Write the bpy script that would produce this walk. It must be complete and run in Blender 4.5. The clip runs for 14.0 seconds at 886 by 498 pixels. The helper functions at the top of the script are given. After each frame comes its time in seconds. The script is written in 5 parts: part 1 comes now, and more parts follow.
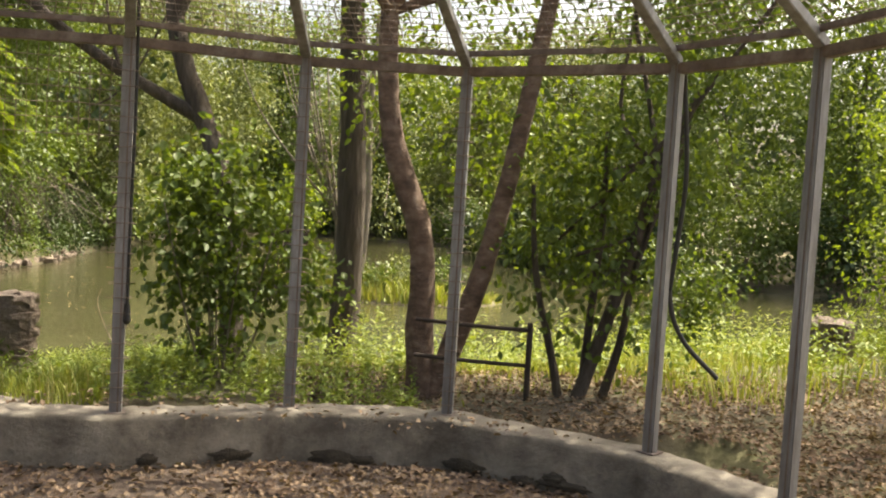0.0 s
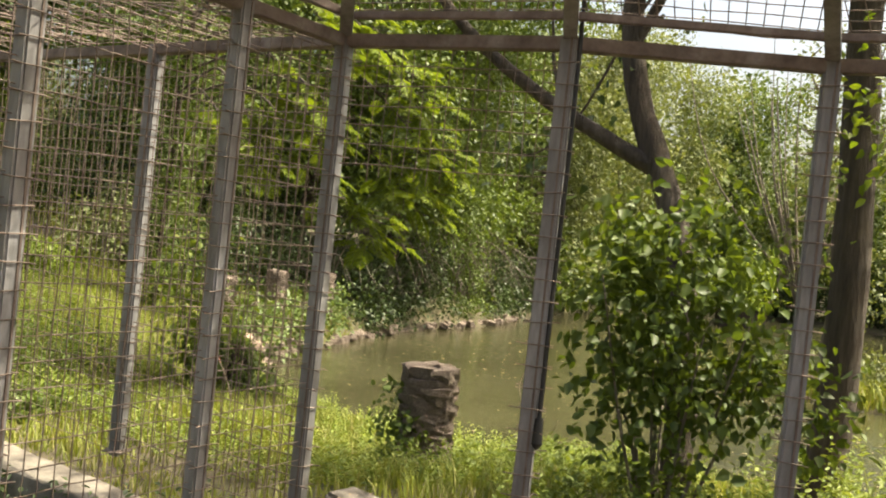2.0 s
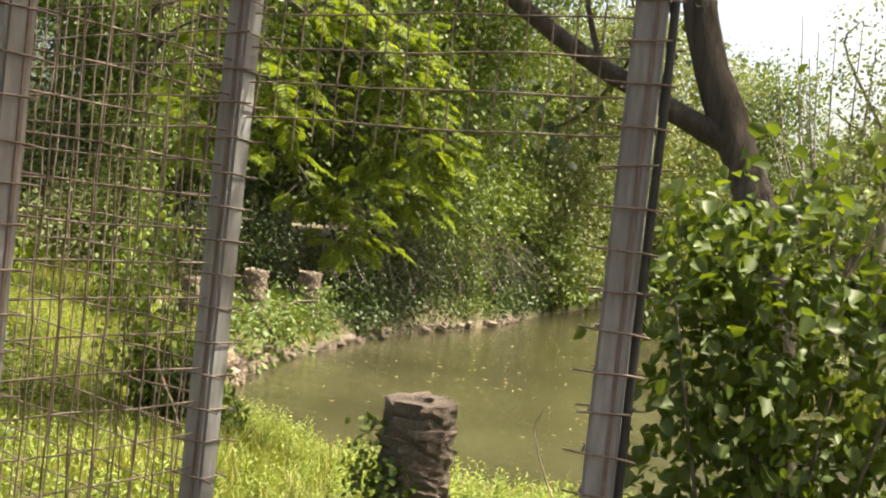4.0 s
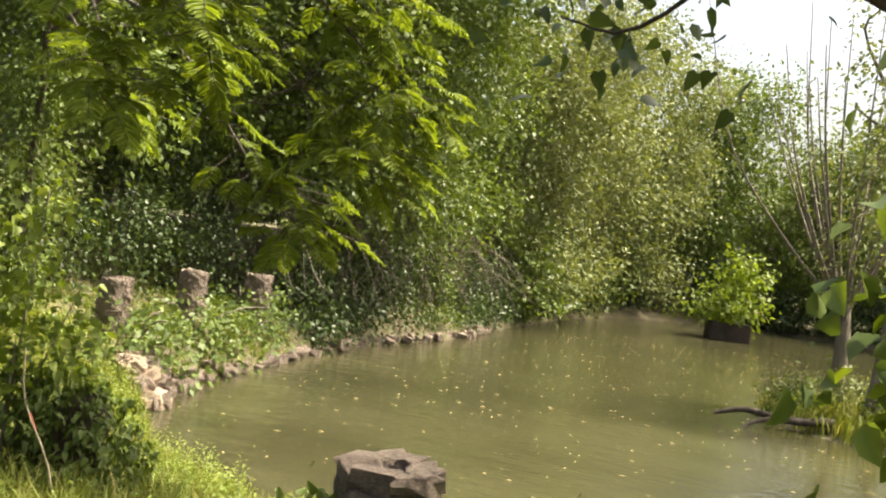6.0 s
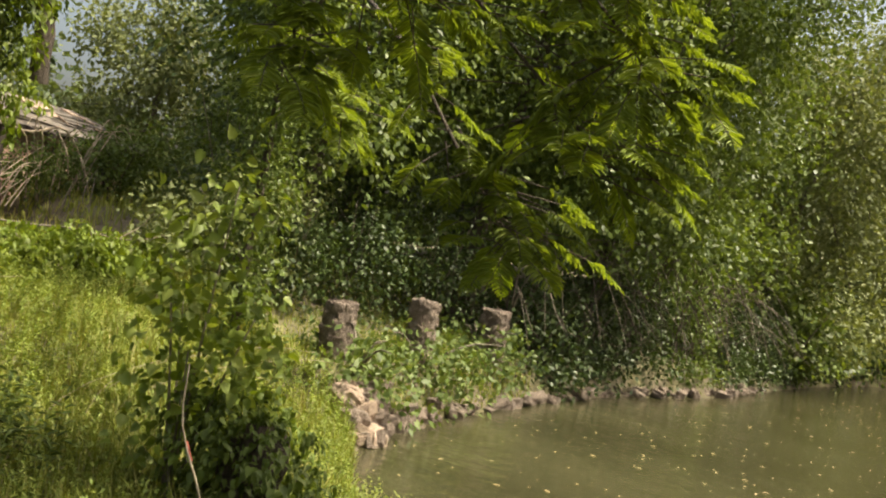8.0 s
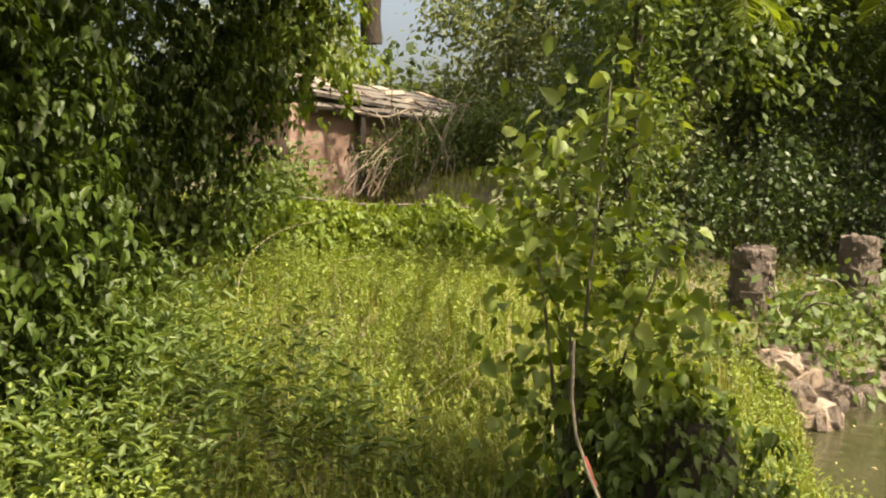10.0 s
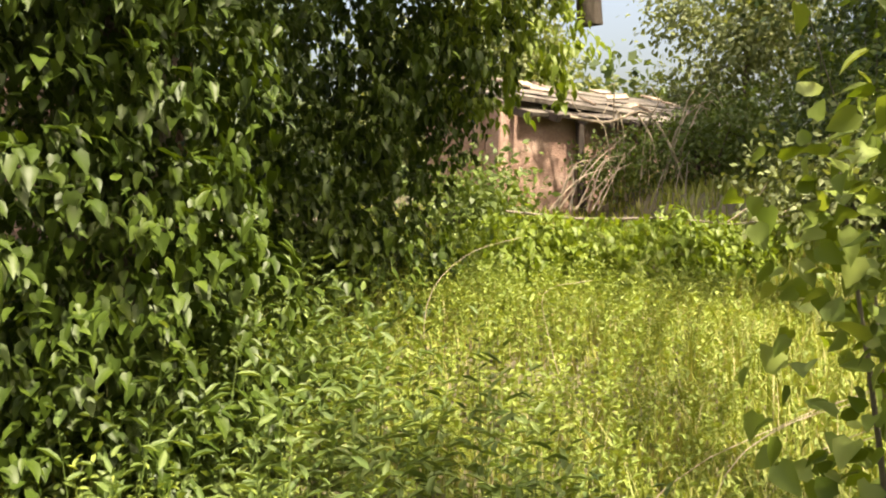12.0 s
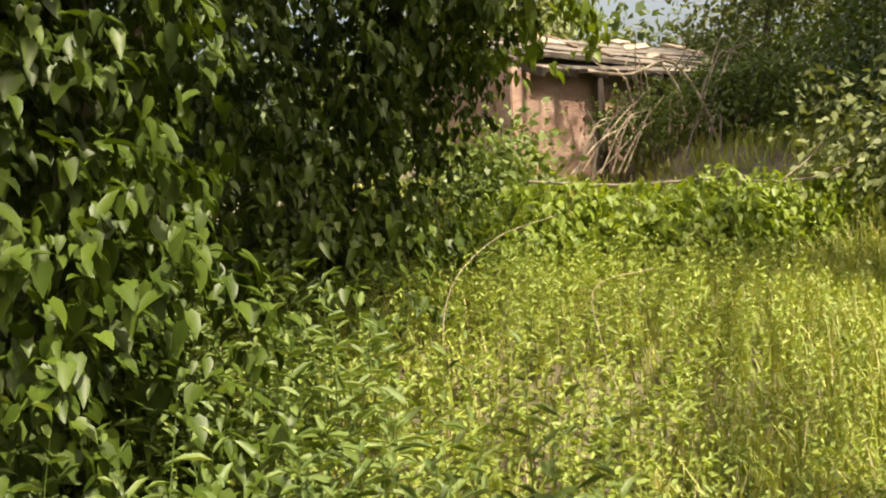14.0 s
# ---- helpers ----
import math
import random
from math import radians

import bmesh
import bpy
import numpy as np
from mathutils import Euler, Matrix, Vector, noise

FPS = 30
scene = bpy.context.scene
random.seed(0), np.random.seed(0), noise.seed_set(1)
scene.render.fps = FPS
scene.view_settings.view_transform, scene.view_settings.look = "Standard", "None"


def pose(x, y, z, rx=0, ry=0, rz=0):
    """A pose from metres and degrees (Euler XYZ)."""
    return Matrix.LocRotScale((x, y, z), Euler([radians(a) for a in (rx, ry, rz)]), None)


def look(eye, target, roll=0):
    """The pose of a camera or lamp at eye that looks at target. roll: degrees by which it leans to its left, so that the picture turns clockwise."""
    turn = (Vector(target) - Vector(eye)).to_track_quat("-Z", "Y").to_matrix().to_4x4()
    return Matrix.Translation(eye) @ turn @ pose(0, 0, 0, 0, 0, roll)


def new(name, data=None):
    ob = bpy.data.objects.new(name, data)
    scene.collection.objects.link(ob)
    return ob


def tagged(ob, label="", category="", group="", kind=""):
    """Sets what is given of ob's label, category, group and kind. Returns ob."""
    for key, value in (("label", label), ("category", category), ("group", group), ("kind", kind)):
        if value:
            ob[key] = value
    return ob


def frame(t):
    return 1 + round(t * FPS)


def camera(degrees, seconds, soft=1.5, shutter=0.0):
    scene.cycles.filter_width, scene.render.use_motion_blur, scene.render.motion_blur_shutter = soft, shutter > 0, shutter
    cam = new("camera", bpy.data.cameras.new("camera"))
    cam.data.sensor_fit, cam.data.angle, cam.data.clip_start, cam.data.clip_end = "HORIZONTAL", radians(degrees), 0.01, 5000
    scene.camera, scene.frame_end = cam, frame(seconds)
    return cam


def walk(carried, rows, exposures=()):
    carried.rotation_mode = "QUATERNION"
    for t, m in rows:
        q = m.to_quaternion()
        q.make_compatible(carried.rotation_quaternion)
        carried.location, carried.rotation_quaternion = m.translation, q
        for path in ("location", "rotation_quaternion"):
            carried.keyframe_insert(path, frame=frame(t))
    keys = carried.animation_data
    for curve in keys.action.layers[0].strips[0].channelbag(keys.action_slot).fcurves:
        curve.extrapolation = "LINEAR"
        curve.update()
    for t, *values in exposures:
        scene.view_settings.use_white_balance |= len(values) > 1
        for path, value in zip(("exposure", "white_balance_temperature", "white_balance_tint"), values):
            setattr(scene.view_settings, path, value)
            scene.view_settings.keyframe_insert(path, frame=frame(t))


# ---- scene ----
cam = camera(51.8, 14.0, soft=2.0)
PATH = [
    (0, (0.395, 0.767, 1.478), (0.398, 2.763, 1.365), 3.4),
    (0.5, (0.42, 1.118, 1.494), (0.225, 3.102, 1.326), 5.4),
    (1, (0.311, 1.536, 1.47), (-0.208, 3.464, 1.345), 3.7),
    (1.5, (0.168, 1.971, 1.478), (-0.67, 3.786, 1.413), 4.8),
    (2, (-0.079, 2.37, 1.453), (-0.995, 4.147, 1.42), 6.1),
    (4.3, (-0.913, 4.034, 1.49), (-1.824, 5.814, 1.441), 6.3),
    (4.5, (-1.026, 4.23, 1.442), (-1.925, 6.016, 1.398), 7.0),
    (5, (-1.209, 4.554, 1.443), (-2.049, 6.368, 1.4), 6.2),
    (5.5, (-1.482, 5.083, 1.382), (-2.307, 6.905, 1.363), 6.4),
    (6, (-1.688, 5.378, 1.36), (-2.53, 7.192, 1.338), 7.3),
    (6.5, (-1.9, 5.648, 1.372), (-2.87, 7.396, 1.393), 8.6),
    (7, (-2.009, 5.982, 1.262), (-3.136, 7.63, 1.371), 9.5),
    (7.2, (-1.994, 6.09, 1.273), (-3.169, 7.707, 1.35), 9.4),
    (9.3, (-2.982, 7.154, 0.958), (-4.573, 8.364, 0.882), 7.1),
    (9.5, (-3.119, 7.239, 0.933), (-4.775, 8.356, 0.832), 5.6),
    (9.8, (-3.316, 7.363, 0.937), (-5.063, 8.326, 0.798), 3.3),
    (10, (-3.494, 7.445, 0.934), (-5.288, 8.317, 0.794), 1.3),
    (10.5, (-3.767, 7.615, 0.885), (-5.629, 8.335, 0.771), 1.4),
    (11, (-4.032, 7.73, 0.896), (-5.938, 8.326, 0.796), 1.7),
    (11.5, (-4.327, 7.794, 0.91), (-6.255, 8.316, 0.813), 1.9),
    (12, (-4.597, 7.892, 0.866), (-6.55, 8.311, 0.762), 0.4),
    (12.5, (-4.825, 7.956, 0.887), (-6.796, 8.275, 0.77), -0.3),
    (13, (-5.09, 7.982, 0.911), (-7.065, 8.268, 0.778), -0.2),
    (13.5, (-5.283, 7.994, 0.901), (-7.256, 8.29, 0.747), -1.0),
    (14, (-5.517, 8.058, 0.907), (-7.47, 8.452, 0.732), -2.8),
]
EXPOSURES = [(0.0, 1.64, 7050, 7), (2.0, 1.5, 7150, 6), (5.3, 1.72, 7050, 6), (7.0, 1.3, 7150, 7), (9.5, 0.95, 7300, 8), (10.5, 1.62, 7400, 10), (12.0, 1.72, 7400, 10), (14.0, 1.42, 7400, 10)]
walk(cam, [(t, look(eye, target, roll)) for t, eye, target, roll in PATH], EXPOSURES)

# ---- world, sun, exposure ----
SUN_AZ, SUN_EL = 58.0, 61.0   # degrees clockwise from +y, and above the horizon
world = bpy.data.worlds.new("world")
scene.world = world
world.use_nodes = True
wn, wl = world.node_tree.nodes, world.node_tree.links
sky = wn.new("ShaderNodeTexSky")
sky.sky_type, sky.sun_disc = "NISHITA", False
sky.sun_elevation, sky.sun_rotation = radians(SUN_EL), radians(SUN_AZ)
sky.air_density, sky.dust_density, sky.ozone_density = 1.0, 9.0, 0.3
bg = wn["Background"]
bg.inputs["Strength"].default_value = 0.14
wl.new(sky.outputs[0], bg.inputs["Color"])
sun_data = bpy.data.lights.new("sun", "SUN")
sun_data.energy, sun_data.angle, sun_data.color = 4.6, radians(0.55), (1.0, 0.94, 0.82)
sun = new("sun", sun_data)
a, e = radians(SUN_AZ), radians(SUN_EL)
SUN_DIR = Vector((math.sin(a) * math.cos(e), math.cos(a) * math.cos(e), math.sin(e)))
sun.matrix_world = look(tuple(SUN_DIR * 60), (0, 0, 0))

# ---- materials ----
def node_mat(name):
    m = bpy.data.materials.new(name)
    m.use_nodes = True
    n, l = m.node_tree.nodes, m.node_tree.links
    return m, n, l, n["Principled BSDF"], n["Material Output"]


def ramp(n, l, fac, stops):
    r = n.new("ShaderNodeValToRGB")
    while len(r.color_ramp.elements) < len(stops):
        r.color_ramp.elements.new(0.5)
    for el, (p, c) in zip(r.color_ramp.elements, stops):
        el.position, el.color = p, (*c, 1)
    l.new(fac, r.inputs["Fac"])
    return r.outputs["Color"]


def noise_tex(n, l, scale, detail=5, rough=0.6, coords="Object", stretch=None):
    tc = n.new("ShaderNodeTexCoord")
    t = n.new("ShaderNodeTexNoise")
    t.inputs["Scale"].default_value, t.inputs["Detail"].default_value = scale, detail
    t.inputs["Roughness"].default_value = rough
    src = tc.outputs[coords]
    if stretch:
        mp = n.new("ShaderNodeMapping")
        mp.inputs["Scale"].default_value = stretch
        l.new(src, mp.inputs["Vector"])
        src = mp.outputs["Vector"]
    l.new(src, t.inputs["Vector"])
    return t.outputs["Fac"]


def mixc(n, l, fac, a, b, mode="MIX"):
    m = n.new("ShaderNodeMix")
    m.data_type, m.blend_type = "RGBA", mode
    for sock, val in ((m.inputs["Factor"], fac), (m.inputs["A"], a), (m.inputs["B"], b)):
        if isinstance(val, (int, float)):
            sock.default_value = val
        elif isinstance(val, tuple):
            sock.default_value = (*val, 1)
        else:
            l.new(val, sock)
    return m.outputs["Result"]


def bump(n, l, p, height, strength, dist=0.02):
    b = n.new("ShaderNodeBump")
    b.inputs["Strength"].default_value, b.inputs["Distance"].default_value = strength, dist
    l.new(height, b.inputs["Height"])
    l.new(b.outputs["Normal"], p.inputs["Normal"])
    return b


def rough_mat(name, stops, scale=4.0, fine=40.0, rough=0.85, strength=0.5, metal=0.0, stretch=None, dist=0.02, per_object=0.0):
    """A worn matt surface: coarse blotches times fine grain, with relief."""
    m, n, l, p, _ = node_mat(name)
    c = ramp(n, l, noise_tex(n, l, scale, stretch=stretch), stops)
    f = noise_tex(n, l, fine, 6, 0.7, stretch=stretch)
    c2 = mixc(n, l, 0.55, c, ramp(n, l, f, [(0.3, (0.45, 0.45, 0.45)), (0.7, (1.0, 1.0, 1.0))]), "MULTIPLY")
    if per_object:
        oi = n.new("ShaderNodeObjectInfo")
        c2 = mixc(n, l, per_object, c2, ramp(n, l, oi.outputs["Random"], [(0.0, (0.45, 0.42, 0.4)), (1.0, (1.0, 1.0, 1.0))]), "MULTIPLY")
    l.new(c2, p.inputs["Base Color"])
    p.inputs["Roughness"].default_value, p.inputs["Metallic"].default_value = rough, metal
    bump(n, l, p, f, strength, dist)
    return m


def leaf_mat(name, cols, rough=0.45, trans=0.4, spec=0.4):
    """Leaves: a colour for each leaf, light through the blade, a waxy gloss."""
    m, n, l, p, out = node_mat(name)
    g = n.new("ShaderNodeNewGeometry")
    c = ramp(n, l, g.outputs["Random Per Island"], [(i / (len(cols) - 1), k) for i, k in enumerate(cols)])
    big = noise_tex(n, l, 1.3, 2)
    c = mixc(n, l, 0.5, c, ramp(n, l, big, [(0.3, (0.6, 0.66, 0.6)), (0.7, (1.0, 1.0, 0.95))]), "MULTIPLY")
    l.new(c, p.inputs["Base Color"])
    p.inputs["Roughness"].default_value = rough
    p.inputs["Specular IOR Level"].default_value = spec
    t = n.new("ShaderNodeBsdfTranslucent")
    l.new(mixc(n, l, 1.0, c, (1.0, 0.95, 0.35), "MULTIPLY"), t.inputs["Color"])
    mx = n.new("ShaderNodeMixShader")
    mx.inputs["Fac"].default_value = trans
    l.new(p.outputs[0], mx.inputs[1])
    l.new(t.outputs[0], mx.inputs[2])
    l.new(mx.outputs[0], out.inputs["Surface"])
    return m


M = {}
M["soil"] = rough_mat("soil_with_grass", [(0.3, (0.07, 0.052, 0.035)), (0.5, (0.1, 0.085, 0.045)), (0.7, (0.13, 0.125, 0.05))], 1.2, 16, 0.95, 0.8)
M["litter"] = rough_mat("leaf_litter_soil", [(0.3, (0.075, 0.055, 0.042)), (0.55, (0.14, 0.1, 0.075)), (0.75, (0.24, 0.18, 0.135))], 5.0, 38, 0.95, 0.9, dist=0.03)
M["concrete"] = rough_mat("weathered_concrete", [(0.3, (0.1, 0.085, 0.066)), (0.5, (0.19, 0.165, 0.13)), (0.72, (0.31, 0.275, 0.22))], 4.5, 30, 0.9, 0.5)
M["dark_patch"] = rough_mat("rough_dark_brown", [(0.3, (0.035, 0.03, 0.022)), (0.7, (0.1, 0.08, 0.055))], 12.0, 60, 1.0, 0.9)
M["steel"] = rough_mat("galvanised_weathered_steel", [(0.3, (0.15, 0.14, 0.13)), (0.5, (0.27, 0.265, 0.265)), (0.75, (0.4, 0.4, 0.41))], 7.0, 60, 0.62, 0.3, 0.35, (1, 1, 0.2), 0.004)
M["rust"] = rough_mat("rusty_steel", [(0.3, (0.11, 0.08, 0.065)), (0.55, (0.2, 0.155, 0.13)), (0.75, (0.3, 0.26, 0.235))], 8.0, 50, 0.75, 0.4, 0.2, dist=0.004)
M["wire"] = rough_mat("rusty_wire", [(0.3, (0.13, 0.085, 0.06)), (0.7, (0.3, 0.24, 0.2))], 20.0, 120, 0.65, 0.2, 0.4, dist=0.002)
M["rubber"] = rough_mat("black_rubber", [(0.3, (0.012, 0.012, 0.013)), (0.7, (0.03, 0.03, 0.03))], 10.0, 80, 0.5, 0.15, dist=0.002)
M["bark"] = rough_mat("dark_furrowed_bark", [(0.3, (0.05, 0.038, 0.028)), (0.55, (0.1, 0.078, 0.058)), (0.75, (0.17, 0.14, 0.11))], 6.0, 18, 0.95, 1.0, stretch=(3, 3, 0.35), dist=0.04)
M["bark_red"] = rough_mat("reddish_bark", [(0.3, (0.085, 0.055, 0.04)), (0.52, (0.18, 0.115, 0.08)), (0.75, (0.3, 0.22, 0.17))], 9.0, 26, 0.9, 0.8, stretch=(1, 1, 1.6), dist=0.03)
M["bark_grey"] = rough_mat("grey_bark", [(0.3, (0.12, 0.1, 0.075)), (0.7, (0.27, 0.23, 0.18))], 6.0, 25, 0.95, 0.8, stretch=(2, 2, 0.4), dist=0.03)
M["twig"] = rough_mat("dead_twig", [(0.3, (0.25, 0.19, 0.13)), (0.7, (0.5, 0.42, 0.31))], 10.0, 60, 0.9, 0.3)
M["stone"] = rough_mat("reddish_stone", [(0.3, (0.15, 0.115, 0.088)), (0.5, (0.27, 0.21, 0.165)), (0.72, (0.41, 0.34, 0.275))], 5.0, 26, 0.92, 0.9, dist=0.03, per_object=0.5)
M["stone_pale"] = rough_mat("pale_sandstone", [(0.3, (0.24, 0.17, 0.12)), (0.5, (0.42, 0.32, 0.24)), (0.75, (0.58, 0.47, 0.37))], 2.0, 16, 0.92, 0.7, dist=0.03, per_object=0.6)
M["plaster"] = rough_mat("crumbling_red_render", [(0.3, (0.22, 0.13, 0.095)), (0.5, (0.34, 0.215, 0.165)), (0.75, (0.45, 0.335, 0.265))], 1.8, 22, 0.95, 0.8, stretch=(1, 1, 2.2), dist=0.03)
M["old_wood"] = rough_mat("grey_weathered_wood", [(0.3, (0.1, 0.08, 0.064)), (0.6, (0.19, 0.165, 0.135)), (0.8, (0.3, 0.265, 0.22))], 4.0, 26, 0.9, 0.6, stretch=(0.25, 3, 3), dist=0.02, per_object=0.35)
M["dark"] = rough_mat("dark_interior_wood", [(0.3, (0.03, 0.022, 0.016)), (0.7, (0.07, 0.05, 0.04))], 4.0, 30, 0.95, 0.3)
M["dead_leaf"] = leaf_mat("dead_leaves", [(0.1, 0.065, 0.042), (0.19, 0.13, 0.09), (0.3, 0.22, 0.16), (0.15, 0.095, 0.065)], 0.8, 0.15, 0.2)
M["leaf_mid"] = leaf_mat("mid_green_leaves", [(0.07, 0.11, 0.022), (0.11, 0.155, 0.03), (0.14, 0.19, 0.04), (0.09, 0.13, 0.026)], 0.5, 0.42)
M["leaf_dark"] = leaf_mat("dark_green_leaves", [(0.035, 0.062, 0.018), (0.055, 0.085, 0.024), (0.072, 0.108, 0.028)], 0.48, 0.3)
M["leaf_pale"] = leaf_mat("pale_willow_leaves", [(0.125, 0.15, 0.06), (0.17, 0.2, 0.08), (0.21, 0.235, 0.105), (0.14, 0.165, 0.06)], 0.6, 0.38, 0.3)
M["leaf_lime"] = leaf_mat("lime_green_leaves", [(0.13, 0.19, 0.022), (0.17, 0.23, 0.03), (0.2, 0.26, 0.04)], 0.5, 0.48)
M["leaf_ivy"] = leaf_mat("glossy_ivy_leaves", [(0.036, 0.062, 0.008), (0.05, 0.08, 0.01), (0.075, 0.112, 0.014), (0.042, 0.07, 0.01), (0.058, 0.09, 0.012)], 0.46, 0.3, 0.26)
M["leaf_far"] = leaf_mat("far_wood_leaves", [(0.05, 0.08, 0.03), (0.09, 0.125, 0.045), (0.12, 0.155, 0.06)], 0.6, 0.35)
M["grass"] = leaf_mat("meadow_grass", [(0.16, 0.2, 0.03), (0.22, 0.26, 0.045), (0.29, 0.31, 0.075), (0.38, 0.34, 0.15)], 0.55, 0.4, 0.3)
M["frond"] = leaf_mat("feathery_lime_fronds", [(0.14, 0.195, 0.022), (0.18, 0.24, 0.03), (0.21, 0.27, 0.042)], 0.55, 0.5, 0.25)
M["weed"] = leaf_mat("tall_weed_leaves", [(0.085, 0.13, 0.035), (0.12, 0.17, 0.045), (0.16, 0.21, 0.06)], 0.5, 0.38, 0.35)
M["herb"] = leaf_mat("herb_leaves", [(0.15, 0.205, 0.04), (0.21, 0.27, 0.055), (0.28, 0.33, 0.08)], 0.5, 0.4, 0.35)
M["straw"] = leaf_mat("dry_stalks", [(0.36, 0.3, 0.16), (0.5, 0.43, 0.26), (0.42, 0.35, 0.2)], 0.7, 0.2, 0.2)
m, n, l, p, _ = node_mat("murky_pond_water")
c = ramp(n, l, noise_tex(n, l, 0.35, 4, 0.6, "Object", (1, 2.2, 1)), [(0.35, (0.03, 0.029, 0.014)), (0.65, (0.052, 0.05, 0.025))])
l.new(c, p.inputs["Base Color"])
p.inputs["Roughness"].default_value, p.inputs["IOR"].default_value = 0.06, 1.36
bump(n, l, p, noise_tex(n, l, 2.6, 5, 0.62, "Object", (1, 1.7, 1)), 0.42, 0.035)
M["water"] = m

# ---- mesh helpers ----
rng = np.random.default_rng(7)


def mesh_np(name, verts, faces, mat, smooth=False):
    verts, faces = np.asarray(verts, np.float32), np.asarray(faces, np.int32)
    me = bpy.data.meshes.new(name)
    k = faces.shape[1]
    me.vertices.add(len(verts))
    me.vertices.foreach_set("co", verts.ravel())
    me.loops.add(faces.size)
    me.loops.foreach_set("vertex_index", faces.ravel())
    me.polygons.add(len(faces))
    me.polygons.foreach_set("loop_start", np.arange(0, faces.size, k, dtype=np.int32))
    me.update(calc_edges=True)
    me.validate()
    if smooth:
        me.polygons.foreach_set("use_smooth", np.ones(len(faces), bool))
    me.materials.append(M[mat])
    return me


def put(name, me, parent=None, label="", m=None):
    ob = new(name, me)
    ob.parent = parent
    if m is not None:
        ob.matrix_basis = m
    if label:
        ob["label"] = label
    return ob


def thing(name, label, category, at=(0, 0, 0), group="", kind=""):
    ob = new(name)
    ob.location = at
    return tagged(ob, label, category, group, kind)


def norm(v):
    return v / np.maximum(np.linalg.norm(v, axis=-1, keepdims=True), 1e-9)


def tube_data(path, radii, sides=8, wob=0.0):
    """A round tapered tube along a path."""
    P = np.asarray(path, float)
    R = np.broadcast_to(np.asarray(radii, float), (len(P),))
    T = norm(np.gradient(P, axis=0))
    ref = np.array([0.31, 0.94, 0.1]) if abs(T[0][2]) > 0.7 else np.array([0.02, 0.05, 1.0])
    S = norm(np.cross(T, ref))
    U = np.cross(S, T)
    ang = np.linspace(0, 2 * np.pi, sides, endpoint=False)
    rr = R[:, None] * (1 + wob * rng.normal(size=(len(P), sides)))
    V = P[:, None] + rr[..., None] * (np.cos(ang)[None, :, None] * S[:, None] + np.sin(ang)[None, :, None] * U[:, None])
    i, j = np.meshgrid(np.arange(len(P) - 1), np.arange(sides), indexing="ij")
    j2 = (j + 1) % sides
    F = np.stack([i * sides + j, i * sides + j2, (i + 1) * sides + j2, (i + 1) * sides + j], -1).reshape(-1, 4)
    return V.reshape(-1, 3), F


def spline(pts, n):
    """Catmull-Rom through the points."""
    P = np.asarray(pts, float)
    P = np.vstack([2 * P[0] - P[1], P, 2 * P[-1] - P[-2]])
    out = []
    for u in np.linspace(0, len(P) - 3 - 1e-6, n):
        i, t = int(u), u - int(u)
        a, b, c, d = P[i:i + 4]
        out.append(0.5 * (2 * b + (c - a) * t + (2 * a - 5 * b + 4 * c - d) * t * t + (3 * b - a - 3 * c + d) * t ** 3))
    return np.array(out)


class Bag:
    """Collects pieces of one kind of face into one mesh."""
    def __init__(self):
        self.v, self.f, self.n = [], [], 0

    def add(self, v, f):
        self.v.append(v), self.f.append(f + self.n)
        self.n += len(v)

    def mesh(self, name, mat, smooth=False):
        return mesh_np(name, np.vstack(self.v), np.vstack(self.f), mat, smooth)


def tube(name, pts, r0, r1, mat, parent=None, n=14, sides=8, wob=0.05, label=""):
    P = spline(pts, n)
    return put(name, mesh_np(name, *tube_data(P, np.linspace(r0, r1, n), sides, wob), mat, True), parent, label)


def box_data(lo, hi):
    lo, hi = np.asarray(lo, float), np.asarray(hi, float)
    V = np.array([[x, y, z] for z in (0, 1) for y in (0, 1) for x in (0, 1)]) * (hi - lo) + lo
    return V, np.array([(0, 2, 3, 1), (4, 5, 7, 6), (0, 1, 5, 4), (2, 6, 7, 3), (0, 4, 6, 2), (1, 3, 7, 5)])


def bevel_box(name, size, mat, parent=None, m=None, bev=0.006, jit=0.0, label="", cuts=0):
    """A box with rounded edges, centred, optionally roughened."""
    bm = bmesh.new()
    bmesh.ops.create_cube(bm, size=1)
    bmesh.ops.scale(bm, vec=size, verts=bm.verts)
    if cuts:
        bmesh.ops.subdivide_edges(bm, edges=[g for g in bm.edges if g.calc_length() > max(size) * 0.6], cuts=cuts)
    bmesh.ops.bevel(bm, geom=list(bm.edges), offset=bev, segments=2, affect="EDGES", clamp_overlap=True) if not cuts else None
    for v in bm.verts:
        v.co += Vector(rng.normal(size=3) * jit)
    me = bpy.data.meshes.new(name)
    bm.to_mesh(me)
    bm.free()
    me.materials.append(M[mat])
    return put(name, me, parent, label, m)


